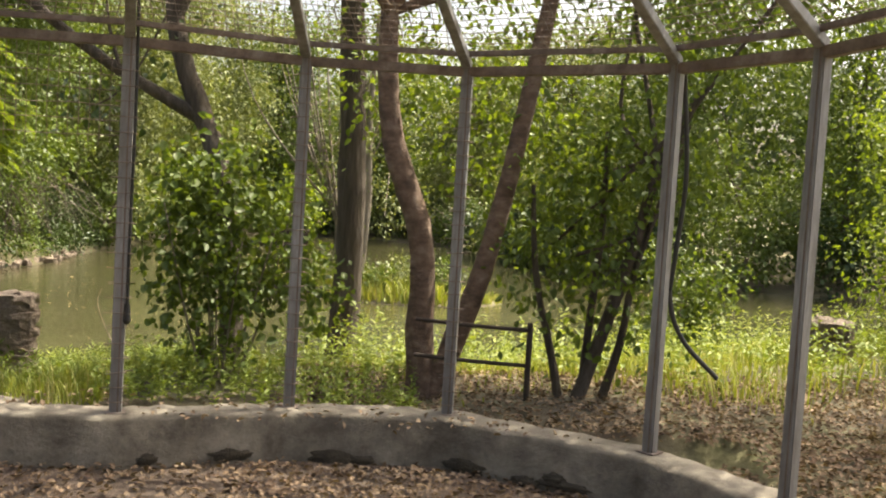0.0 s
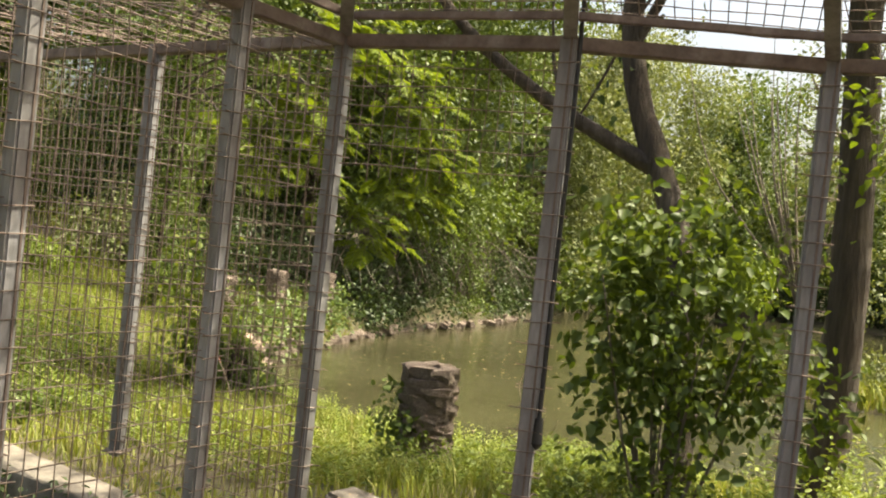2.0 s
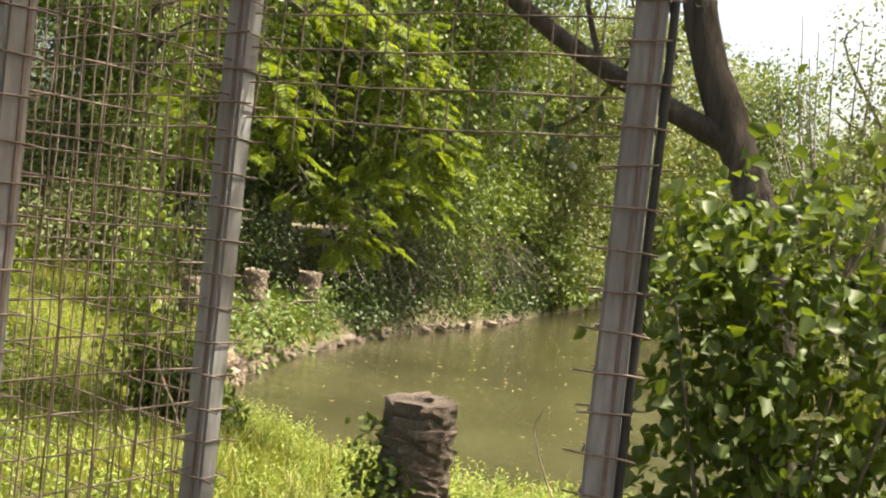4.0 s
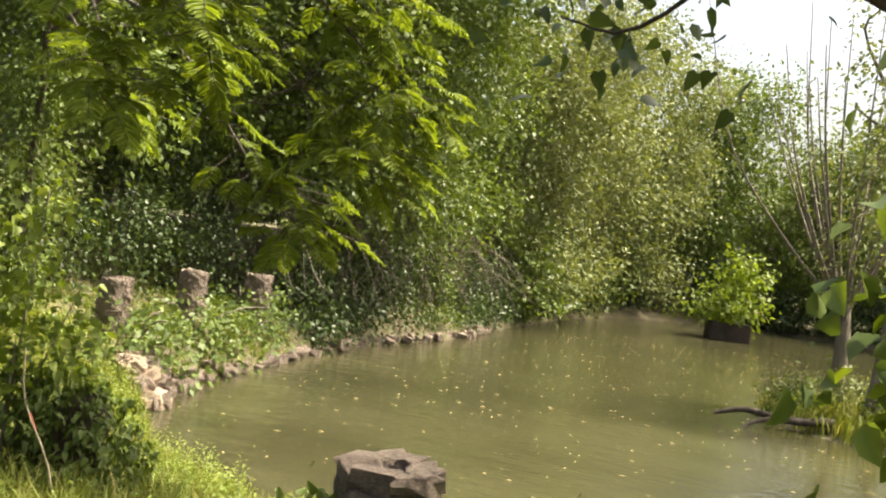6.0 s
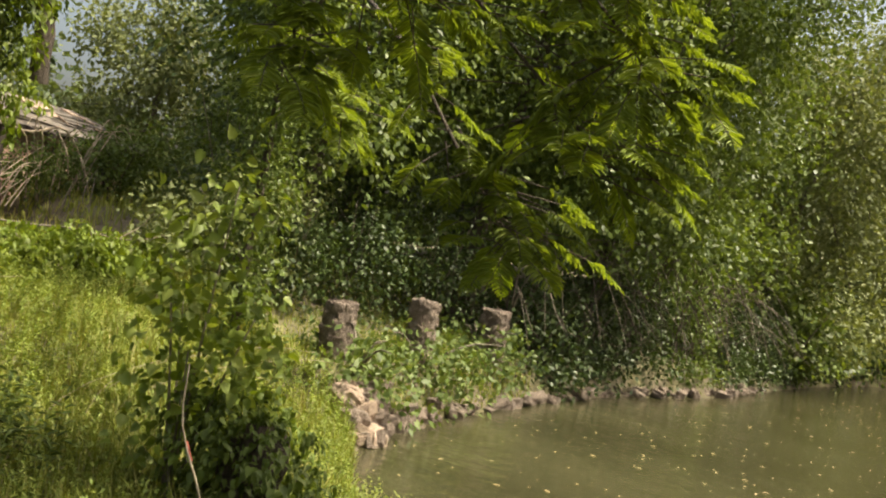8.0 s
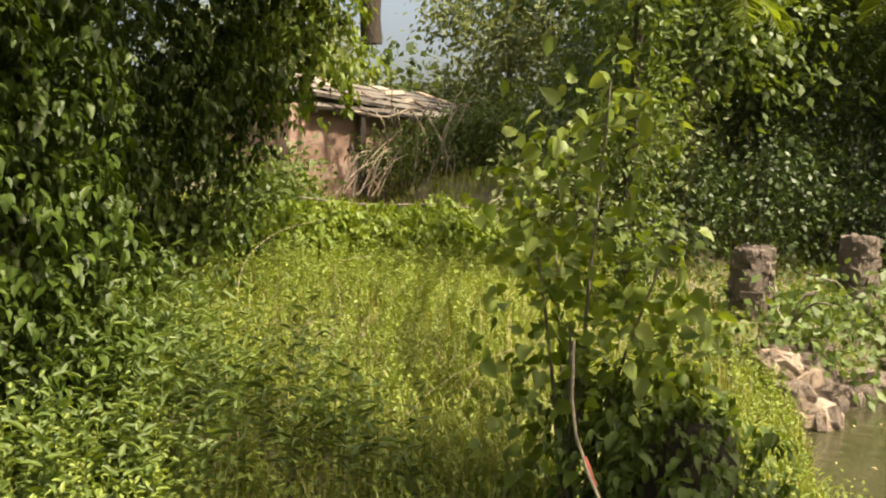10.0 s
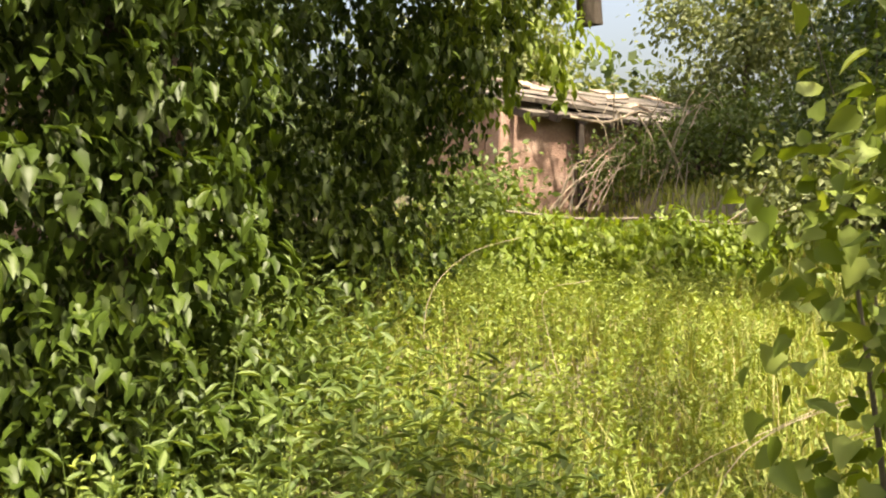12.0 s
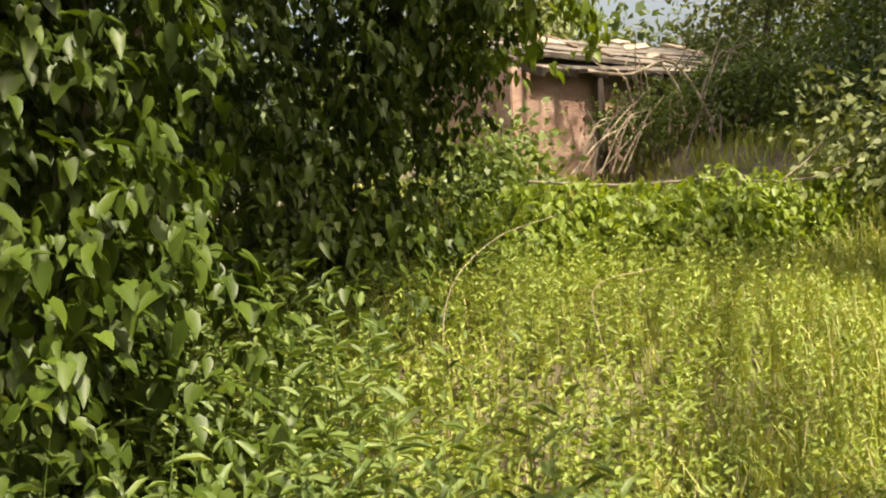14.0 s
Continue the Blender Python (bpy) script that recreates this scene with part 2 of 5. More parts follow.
def leaf_data(C, D, N, L, W, kind="oval"):
    """Leaves from stalk points C along D, facing N. kind: diamond, oval, heart."""
    D = norm(D)
    S = norm(np.cross(D, N))
    N = np.cross(S, D)
    L, W = np.broadcast_to(L, len(C))[:, None], np.broadcast_to(W, len(C))[:, None]
    if kind == "diamond":
        V = np.stack([C, C + D * L * 0.45 + S * W * 0.5 + N * W * 0.15, C + D * L, C + D * L * 0.45 - S * W * 0.5 + N * W * 0.15], 1)
        q = np.array([[0, 1, 2, 3]])
    elif kind == "heart":
        rib, tip = C + D * L * 0.5 - N * W * 0.04, C + D * L - N * L * 0.2
        side = [(-0.07, 0.26, 0.1), (0.2, 0.5, 0.16), (0.62, 0.33, 0.06)]
        right = [C + D * L * a + S * W * w + N * W * h for a, w, h in side]
        left = [C + D * L * a - S * W * w + N * W * h for a, w, h in side]
        V = np.stack([C, rib, tip, *right, *left], 1)
        q = np.array([[0, 3, 4, 1], [1, 4, 5, 2], [0, 1, 7, 6], [1, 2, 8, 7]])
    else:
        a1, w1, a2, w2 = 0.28, 0.5, 0.68, 0.4
        V = np.stack([C, C + D * L * a1 + S * W * w1 + N * W * 0.2, C + D * L * a2 + S * W * w2 + N * W * 0.14, C + D * L - N * L * 0.16,
                      C + D * L * a2 - S * W * w2 + N * W * 0.14, C + D * L * a1 - S * W * w1 + N * W * 0.2], 1)
        q = np.array([[0, 1, 2, 3], [0, 3, 4, 5]])
    k = V.shape[1]
    F = (np.arange(len(C))[:, None, None] * k + q[None]).reshape(-1, 4)
    return V.reshape(-1, 3), F


def cloud(blobs, n, clump=0.16, per=14, shell=0.45, droop=0.35):
    """Leaf places and directions in clumps within ellipsoids (x, y, z, rx, ry, rz)."""
    B = np.asarray(blobs, float)
    vol = (B[:, 3] * B[:, 4] * B[:, 5]) ** 0.67
    k = max(1, n // per)
    b = rng.choice(len(B), k, p=vol / vol.sum())
    u = norm(rng.normal(size=(k, 3))) * (rng.random((k, 1)) ** shell) * (0.82 + 0.3 * rng.random((k, 1)))
    cc = B[b, :3] + u * B[b, 3:]
    C = np.repeat(cc, per, 0) + rng.normal(size=(k * per, 3)) * clump
    out = norm(np.repeat(u, per, 0))
    D = out * 0.6 + rng.normal(size=C.shape) * 0.6 + np.array([0, 0, -droop])
    N = out * 0.5 + rng.normal(size=C.shape) * 0.5 + np.array([0, 0, 0.6])
    return C, D, N


def foliage(name, blobs, n, size, mat, parent, clump=0.16, per=14, kind="oval", ratio=0.55, shell=0.45, droop=0.35, label="", floor=None):
    C, D, N = cloud(blobs, n, clump, per, shell, droop)
    if floor is not None:
        ok = C[:, 2] > floor
        C, D, N = C[ok], D[ok], N[ok]
    L = size * rng.uniform(0.65, 1.25, len(C))
    V, F = leaf_data(C, D, N, L, L * ratio, kind)
    return put(name, mesh_np(name, V, F, mat), parent, label)


def tree(name, label, base, trunk_pts, r0, r1, blobs, n, size, mat, bark="bark", limbs=8, kind="diamond", category="tree", group="", clump=0.2, per=14, droop=0.35, shell=0.45):
    """A tree: tapered trunk, limbs that reach into the crown, a crown of leaf clumps."""
    t = thing(name, label, category, base, group)
    o = np.asarray(base, float)
    P = spline(np.asarray(trunk_pts, float) - o, 16)
    rr = np.linspace(r0, r1, 16)
    rr[0] *= 1.35
    put("trunk", mesh_np("trunk", *tube_data(P, rr, 9, 0.06), bark, True), t)
    B = np.asarray(blobs, float).copy()
    B[:, :3] -= o
    for i in range(limbs):
        b = B[i % len(B)]
        end = b[:3] + norm(rng.normal(size=3)) * b[3:] * 0.6
        k = rng.integers(11, 15)
        s = P[k]
        mid = (s + end) / 2 + rng.normal(size=3) * 0.12 * np.linalg.norm(end - s)
        tube("limb", [s, mid, end], rr[k] * 0.55, 0.012, bark, t, 8, 6)
    foliage("crown", B, n, size, mat, t, clump, per, kind, 0.55, shell, droop)
    return t

# ---- ground and pond ----
WATER = -0.75
SHORE = np.array([(-4, 11.2), (-5.3, 10.9), (-6.8, 11.3), (-8.25, 12.7), (-8.9, 14.5), (-9.4, 17), (-9.8, 20), (-9.5, 23), (-10, 28), (-10.6, 35.6),
                  (-9.5, 42), (-6, 44.5), (0, 44), (2, 36), (4, 31), (8, 28), (16, 26), (24, 22), (20, 16.5), (8, 15.5), (4, 14.5), (2, 13), (0, 12), (-2, 11.6)])


def shore_distance(x, y):
    """Metres from the shore; negative over the pond. An island counts as land."""
    P = np.stack([x, y], -1)
    d, inside = np.full(x.shape, 1e9), np.zeros(x.shape, bool)
    for i in range(len(SHORE)):
        a, b = SHORE[i], SHORE[(i + 1) % len(SHORE)]
        t = np.clip(((P - a) @ (b - a)) / ((b - a) @ (b - a)), 0, 1)
        d = np.minimum(d, np.linalg.norm(P - a - t[..., None] * (b - a), axis=-1))
        cross = (a[1] > y) != (b[1] > y)
        xx = (b[0] - a[0]) * (y - a[1]) / (b[1] - a[1] + 1e-12) + a[0]
        inside ^= cross & (x < xx)
    isle = 1.0 - np.sqrt(((x + 0.6) / 2.4) ** 2 + ((y - 20.6) / 1.5) ** 2)
    return np.maximum(np.where(inside, -d, d), isle * 1.5)


def sstep(a, b, v):
    t = np.clip((v - a) / (b - a), 0, 1)
    return t * t * (3 - 2 * t)


def ground_z(x, y):
    x, y = np.asarray(x, float), np.asarray(y, float)
    d = shore_distance(x, y)
    slope = 0.12 + 0.085 * sstep(-3.6, -1.5, x)
    cap = -0.3 + 0.42 * sstep(-3.6, -1.6, x)
    z = np.minimum(WATER + slope * d, cap)
    steep = sstep(11.8, 12.8, y) * sstep(-5.0, -7.5, x)
    z = np.where(d > 0, z + steep * np.minimum(d * 0.9, 0.5), z)
    z += (d > 0) * (0.5 * sstep(-5.8, -10.5, x) + 0.4 * sstep(-10.5, -16, x)) * sstep(1.3 * steep, 2.5 + 1.5 * steep, d)
    z = np.where(d < 0, WATER + np.maximum(d * 0.5, -0.9), z)
    lump = 0.035 * np.sin(1.9 * x + 0.7 * y) * np.sin(1.3 * y - 0.8 * x) + 0.015 * np.sin(5.1 * x) * np.sin(4.3 * y + x)
    z += lump * sstep(0.0, 0.8, np.abs(d))
    cage = np.maximum(np.abs(x + 0.3) - 2.6, np.abs(y - 2.2) - 3.9)
    return np.where(cage < 0, np.minimum(z, -0.02), z)


def axis(lo, a, b, hi, fine):
    far = lambda s, e: s + (e - s) * np.linspace(0, 1, 22)[1:] ** 2.6
    return np.concatenate([far(a, lo)[::-1], np.arange(a, b, fine), far(b, hi)])


gx, gy = axis(-700, -20, 9, 700, 0.16), axis(-700, -4, 30, 700, 0.2)
X, Y = np.meshgrid(gx, gy)
V = np.stack([X, Y, ground_z(X, Y)], -1).reshape(-1, 3)
i, j = np.meshgrid(np.arange(len(gy) - 1), np.arange(len(gx) - 1), indexing="ij")
q = i * len(gx) + j
F = np.stack([q, q + 1, q + len(gx) + 1, q + len(gx)], -1).reshape(-1, 4)
tagged(put("ground", mesh_np("ground", V, F, "soil", True)), "uneven earth with sparse grass sloping to a pond", "ground", kind="structure")
V = np.array([(-13, 10, WATER), (26, 10, WATER), (26, 46, WATER), (-13, 46, WATER)])
tagged(put("water", mesh_np("water", V, np.array([[0, 1, 2, 3]]), "water")), "murky olive green pond water with floating specks", "water", kind="structure")

# ---- the wire cage ----
KERB, EAVE = 0.27, 2.17
POSTS = {"far": (-3.32, 5.53), "corner": (-2.157, 5.37), "cable": (-1.24, 5.43), "mid": (-0.40, 5.77), "third": (0.48, 5.816), "right": (1.49, 5.26),
         "flank": (1.93, 4.6), "left": (-2.225, 4.835), "near": (-2.28, 4.05)}
HUB = np.array([-0.3, 2.6, 3.35])
RING = [(2.2, 3.6), (2.15, 2.2), (1.7, 0.6), (0.5, -0.7), (-1.0, -0.8), (-2.1, 0.3), (-2.35, 1.6), (-2.32, 2.9)]
LOOP = [POSTS[k] for k in ("corner", "cable", "mid", "third", "right", "flank")] + RING + [POSTS["near"], POSTS["left"]]


def offset_loop(loop, d):
    L = np.array(loop)
    out = []
    for i in range(len(L)):
        a, b, c = L[i - 1], L[i], L[(i + 1) % len(L)]
        t1, t2 = norm(b - a), norm(c - b)
        n1, n2 = np.array([-t1[1], t1[0]]), np.array([-t2[1], t2[0]])
        out.append(b + (n1 + n2) * d / (1 + n1 @ n2))
    return np.array(out)


inner, outer = offset_loop(LOOP, -0.12), offset_loop(LOOP, 0.12)


def kerb_wall(name, inn, out, z0, z1, closed):
    """A cast concrete kerb along a line, with worn edges."""
    ks = []
    m = len(inn) if closed else len(inn) - 1
    for i in range(m):
        for u in np.linspace(0, 1, 12, endpoint=False):
            ks.append((inn[i] * (1 - u) + inn[(i + 1) % len(inn)] * u, out[i] * (1 - u) + out[(i + 1) % len(out)] * u))
    if not closed:
        ks.append((inn[-1], out[-1]))
    rows = []
    for a, b in ks:
        w = (b - a) / np.linalg.norm(b - a)
        prof = [(a, z0), (a + w * 0.004, z0 + 0.12), (a, z1 - 0.025), (a + w * 0.008, z1 - 0.008), (a + w * 0.03, z1), (b - w * 0.03, z1 + 0.003), (b - w * 0.008, z1 - 0.008), (b, z1 - 0.03), (b, z0)]
        rows.append([(*p, z) for p, z in prof])
    V = np.array(rows)
    V[:, 1:-1] += rng.normal(size=V[:, 1:-1].shape) * 0.0045
    k = V.shape[1]
    n = len(rows)
    F = [(r * k + c, ((r + 1) % n) * k + c, ((r + 1) % n) * k + c + 1, r * k + c + 1) for r in range(n if closed else n - 1) for c in range(k - 1)]
    return put(name, mesh_np(name, V.reshape(-1, 3), np.array(F), "concrete", True))


kerb = tagged(kerb_wall("kerb", inner, outer, -0.25, KERB, True), "low weathered concrete kerb wall dappled with leaf litter", "kerb", kind="structure")
L2 = np.array([POSTS["far"], POSTS["corner"]])
t = norm(L2[1] - L2[0])
nn = np.array([-t[1], t[0]]) * 0.12
tagged(kerb_wall("kerb", np.array([L2[0] - 2.2 * t, L2[1] - 0.13 * t]) - nn, np.array([L2[0] - 2.2 * t, L2[1] - 0.13 * t]) + nn, -0.4, 0.05, False),
       "low concrete kerb wall under the side compartment", "kerb", kind="structure")
# flattened dark brown patches at the foot of the kerb
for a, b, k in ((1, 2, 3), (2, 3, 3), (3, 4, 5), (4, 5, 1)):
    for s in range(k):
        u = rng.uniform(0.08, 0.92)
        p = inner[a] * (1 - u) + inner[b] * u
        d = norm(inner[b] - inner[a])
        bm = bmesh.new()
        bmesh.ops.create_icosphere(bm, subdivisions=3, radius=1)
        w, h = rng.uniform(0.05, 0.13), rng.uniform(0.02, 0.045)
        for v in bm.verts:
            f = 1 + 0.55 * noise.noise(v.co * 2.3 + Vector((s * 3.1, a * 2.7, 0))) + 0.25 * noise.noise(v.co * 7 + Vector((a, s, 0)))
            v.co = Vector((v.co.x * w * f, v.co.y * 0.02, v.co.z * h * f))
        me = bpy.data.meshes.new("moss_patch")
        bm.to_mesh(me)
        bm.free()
        me.materials.append(M["dark_patch"])
        put("moss_patch", me, kerb, "dark brown patch low on the kerb", pose(p[0], p[1], rng.uniform(0.02, 0.07), 0, 0, math.degrees(math.atan2(d[1], d[0]))))
# floor of the cage with its litter
fl = offset_loop(LOOP, -0.1)
V = np.vstack([[(-0.2, 2.4, 0.0)], np.c_[fl, np.zeros(len(fl))]])
F = np.array([(0, 1 + k, 1 + (k + 1) % len(fl)) for k in range(len(fl))])
tagged(put("floor", mesh_np("floor", V, F, "litter")), "bare brown earth floor strewn with dead leaves", "floor", kind="structure")


def litter(name, n, box, label, zf, size=0.055):
    x, y = rng.uniform(box[0], box[2], n), rng.uniform(box[1], box[3], n)
    C = np.stack([x, y, zf(x, y) + rng.uniform(0.006, 0.03, n)], -1)
    D, N = rng.normal(size=(n, 3)), rng.normal(size=(n, 3)) * 0.35 + (0, 0, 1)
    D[:, 2] *= 0.25
    L = size * rng.uniform(0.5, 1.3, n)
    return tagged(put(name, mesh_np(name, *leaf_data(C, D, N, L, L * 0.6, "oval"), "dead_leaf")), label, "dead leaves", kind="stuff")


litter("dead_leaves", 13000, (-2.0, 1.2, 1.9, 5.6), "dry brown fallen leaves lying on the cage floor", lambda x, y: x * 0, 0.036)
litter("dead_leaves", 23000, (-0.6, 4.2, 5.5, 8.4), "dry brown fallen leaves under the trees", ground_z, 0.04)
litter("dead_leaves", 2600, (1.9, 3.9, 3.3, 6.4), "dry brown fallen leaves banked beside the cage", lambda x, y: np.maximum.reduce([ground_z(x + d, y + e) for d in (-0.1, 0.1) for e in (-0.1, 0.1)]), 0.04)
litter("dead_leaves", 260, (-2.2, 5.35, 1.6, 5.85), "dry leaves caught along the kerb top", lambda x, y: x * 0 + KERB, 0.035)

PITCH_Z, PITCH_X, WIRE = 0.077, 0.052, 0.0022


def wire_data(P, r=WIRE):
    return tube_data(P, r, 4)


# one wire tie: a square loop round a post with two cut ends
h = 0.0345
bag = Bag()
bag.add(*wire_data([(-h - 0.035, -h, 0.002), (-h, -h, 0), (h, -h, 0.001), (h + 0.03, -h, -0.002)]))
bag.add(*wire_data([(-h, -h, 0), (-h, h, 0.004)]))
bag.add(*wire_data([(h, -h, 0), (h, h, -0.003)]))
bag.add(*wire_data([(-h - 0.01, h, 0.004), (h + 0.02, h, -0.003)]))
TIE = bag.mesh("wire_tie", "wire")


def post(at, yaw, label, ties=True, mat="steel", z0=KERB - 0.02, z1=EAVE + 0.02):
    t = thing("cage_post", label, "post", (at[0], at[1], z0), "posts of the wire cage")
    t.rotation_euler = (0, 0, radians(yaw))
    hgt = z1 - z0
    bevel_box("tube", (0.06, 0.06, hgt), mat, t, pose(0, 0, hgt / 2), 0.007, label="grey steel box tube")
    bevel_box("seam", (0.008, 0.004, hgt), "rust", t, pose(0.012, -0.032, hgt / 2), 0.001, label="rusty weld seam")
    bevel_box("base_plate", (0.1, 0.1, 0.008), "rust", t, pose(0, 0, 0.022), 0.002)
    if ties:
        for k in range(1, int(hgt / PITCH_Z)):
            put("wire_tie", TIE, t, m=pose(rng.normal() * 0.002, 0, k * PITCH_Z + rng.normal() * 0.002, 0, rng.normal() * 1.2, 0) @ Matrix.Rotation(math.pi * (k % 3 == 0), 4, "Z"))
    return t


for k, yaw, tie in (("far", 8, 1), ("corner", 2, 1), ("cable", 12, 1), ("mid", 14, 1), ("third", -12, 1), ("right", -44, 0), ("flank", -62, 0), ("left", 86, 1), ("near", 88, 1)):
    post(POSTS[k], yaw, "grey galvanised box post ringed with cut rusty wire ends" if tie else "plain grey steel post standing on the concrete kerb", tie)
for p in RING:
    post(p, 0, "plain grey steel post standing on the concrete kerb", False)


def beam(name, a, b, size, mat, label, category="beam", parent=None):
    a, b = Vector(a), Vector(b)
    m = Matrix.Translation((a + b) / 2) @ (b - a).to_track_quat("X", "Z").to_matrix().to_4x4()
    ob = bevel_box(name, ((b - a).length, *size), mat, parent, m, 0.004)
    return tagged(ob, label, category) if parent is None else ob


for i in range(len(LOOP)):
    a, b = LOOP[i], LOOP[(i + 1) % len(LOOP)]
    tagged(beam("eaves_rail", (*a, EAVE), (*b, EAVE), (0.05, 0.05), "rust", "rusty pinkish grey steel rail joining the cage posts"), group="eaves rails")
    ai, bi = inner[i] * 0.55 + np.array(a) * 0.45, inner[(i + 1) % len(LOOP)] * 0.55 + np.array(b) * 0.45
    tagged(beam("roof_rail", (*ai, EAVE + 0.085), (*bi, EAVE + 0.085), (0.022, 0.03), "rust", "thin dark steel rail above the eaves"), group="roof rails")
beam("eaves_rail", (*POSTS["far"], EAVE), (*POSTS["corner"], EAVE), (0.05, 0.05), "rust", "rusty steel rail of the side compartment")
beam("eaves_rail", (-5.5, 5.83, EAVE), (*POSTS["far"], EAVE), (0.05, 0.05), "rust", "rusty steel rail of the side compartment")
for p in LOOP:
    q = np.array([*p, EAVE + 0.03])
    tagged(beam("rafter", q, HUB * 0.93 + q * 0.07, (0.05, 0.05), "steel", "grey steel rafter rising to the middle of the cage roof", "rafter"), group="rafters")
bevel_box("roof_hub", (0.5, 0.5, 0.06), "steel", None, pose(*HUB), 0.01)
tagged(bpy.data.objects["roof_hub"], "square steel plate joining the rafters", "hub")


def mesh_panel(a, b, z0, z1, label, wob=0.003, cut=None):
    """A crimped wire mesh panel hung between two posts."""
    a, b = np.array(a, float), np.array(b, float)
    w = np.linalg.norm(b - a)
    t = (b - a) / w
    nrm = np.array([-t[1], t[0]])
    rows = []
    for k in range(int((z1 - z0) / PITCH_Z) + 1):
        z = z0 + k * PITCH_Z
        u = np.linspace(0, w, max(3, int(w / 0.1)))
        P = np.c_[a + u[:, None] * t + nrm * wob * rng.normal(size=(len(u), 1)), z + 0.003 * np.sin(u * 9 + k) + rng.normal(size=len(u)) * 0.0015]
        rows.append((("horizontal_wire"), P))
    for k in range(1, int(w / PITCH_X)):
        lo = z0 - (rng.uniform(0.0, 0.07) if cut else 0)
        z = np.linspace(lo, z1, max(4, int((z1 - lo) / 0.09)))
        u = k * PITCH_X + 0.003 * np.sin(z * 14 + k)
        P = np.c_[a + u[:, None] * t + nrm * (wob * rng.normal(size=(len(z), 1)) + 0.003), z]
        rows.append(("upright_wire", P))
    ob = thing("wire_mesh_panel", label, "wire mesh", (*((a + b) / 2), z0), "wire mesh panels")
    for name, P in rows:
        put(name, mesh_np(name, *wire_data(P - np.array(ob.location)), "wire"), ob)
    return ob


C, LFT, NR, FAR = (np.array(POSTS[k]) for k in ("corner", "left", "near", "far"))
mesh_panel(C + (0.0, -0.03), LFT + (0.0, 0.03), KERB, EAVE, "rusty square wire mesh panel between two cage posts")
mesh_panel(LFT, NR, KERB, EAVE, "rusty square wire mesh panel between two cage posts")
mesh_panel(NR, (-2.32, 2.9), KERB, EAVE, "rusty square wire mesh panel between two cage posts")
mesh_panel((-2.32, 2.9), (-2.35, 1.6), KERB, EAVE, "rusty square wire mesh panel between two cage posts")
mesh_panel(FAR, C, KERB, EAVE, "rusty square wire mesh panel closing the side compartment")
mesh_panel((-5.4, 5.82), FAR, KERB, EAVE, "rusty square wire mesh panel closing the side compartment")
mesh_panel(C, POSTS["cable"], 1.69, EAVE, "remnant of cut wire mesh over the opening", cut=True)


def roof_panel(a, b, label):
    """A wedge of roof mesh between two rafters."""
    a, b = np.array([*a, EAVE + 0.09]), np.array([*b, EAVE + 0.09])
    bag = Bag()
    n = int(np.linalg.norm(HUB - a) / 0.065)
    for k in range(n):
        u = k / n * 0.92
        s, e = a * (1 - u) + HUB * u, b * (1 - u) + HUB * u
        P = s + np.linspace(0, 1, 5)[:, None] * (e - s)
        P[:, 2] += rng.normal(size=5) * 0.003
        bag.add(*wire_data(P))
    w = np.linalg.norm(b - a)
    top = np.linalg.norm(HUB - (a + b) / 2)
    up = (HUB - (a + b) / 2) / top
    for k in range(1, int(w / 0.06)):
        f = k * 0.06 / w
        s = a * (1 - f) + b * f
        run = top * (1 - abs(2 * f - 1)) * 0.95
        P = s + np.linspace(0, 1, 6)[:, None] * up * run
        bag.add(*wire_data(P))
    return tagged(put("roof_mesh", bag.mesh("roof_mesh", "wire")), label, "wire mesh", "roof mesh panels")


for i in range(len(LOOP)):
    roof_panel(LOOP[i], LOOP[(i + 1) % len(LOOP)], "rusty wire mesh stretched over the cage roof")
# roof of the side compartment
bag = Bag()
for k in range(34):
    y = 5.5 - k * 0.077
    bag.add(*wire_data(np.c_[np.linspace(-5.4, -2.25, 14), np.full(14, y), EAVE + 0.03 + 0.02 * rng.normal(size=14)]))
for k in range(60):
    x = -5.4 + k * 0.0525
    bag.add(*wire_data(np.c_[np.full(12, x), np.linspace(5.5, 2.9, 12), EAVE + 0.03 + 0.02 * rng.normal(size=12)]))
tagged(put("roof_mesh", bag.mesh("roof_mesh", "wire")), "sagging wire netting over the side compartment", "wire mesh", "roof mesh panels")

# cables
cx, cy = POSTS["cable"]
cab = thing("power_cable", "black rubber cable strapped to a cage post, ending in a plug", "cable", (cx + 0.043, cy - 0.012, 0.78))
tube("lead", [(0, 0, 0.04), (0.0, 0, 0.5), (0.004, 0, 1.0), (0.0, 0.0, 1.45), (0.02, -0.1, 1.62), (0.05, -0.5, 1.8)], 0.0085, 0.0085, "rubber", cab, 24, 8, 0)
plug = tube("plug", [(0, 0, -0.03), (0, 0, 0.0), (0, 0, 0.03), (0, 0, 0.06)], 0.02, 0.014, "rubber", cab, 6, 10, 0)
tube("plug_cap", [(0, 0, -0.05), (0, 0, -0.028)], 0.008, 0.024, "rubber", plug, 4, 10, 0)
hose = thing("hose", "black rubber hose hanging from the cage eaves", "hose", (1.57, 5.40, 2.16))
tube("tube", [(-0.03, -0.1, 0.02), (0.0, 0, -0.05), (0.05, 0.04, -0.5), (0.03, 0.06, -0.9), (0.02, 0.06, -1.15), (0.1, 0.05, -1.35), (0.28, 0.02, -1.53)], 0.013, 0.013, "rubber", hose, 34, 8, 0)
# loose concrete block outside the opening
blk = bevel_box("concrete_block", (0.44, 0.22, 0.18), "concrete", None, pose(-2.32, 6.22, float(ground_z(-2.32, 6.22)) + 0.03, 0, 3, -12), 0.02, 0.0)
tagged(blk, "weathered concrete block lying outside the cage", "concrete block")

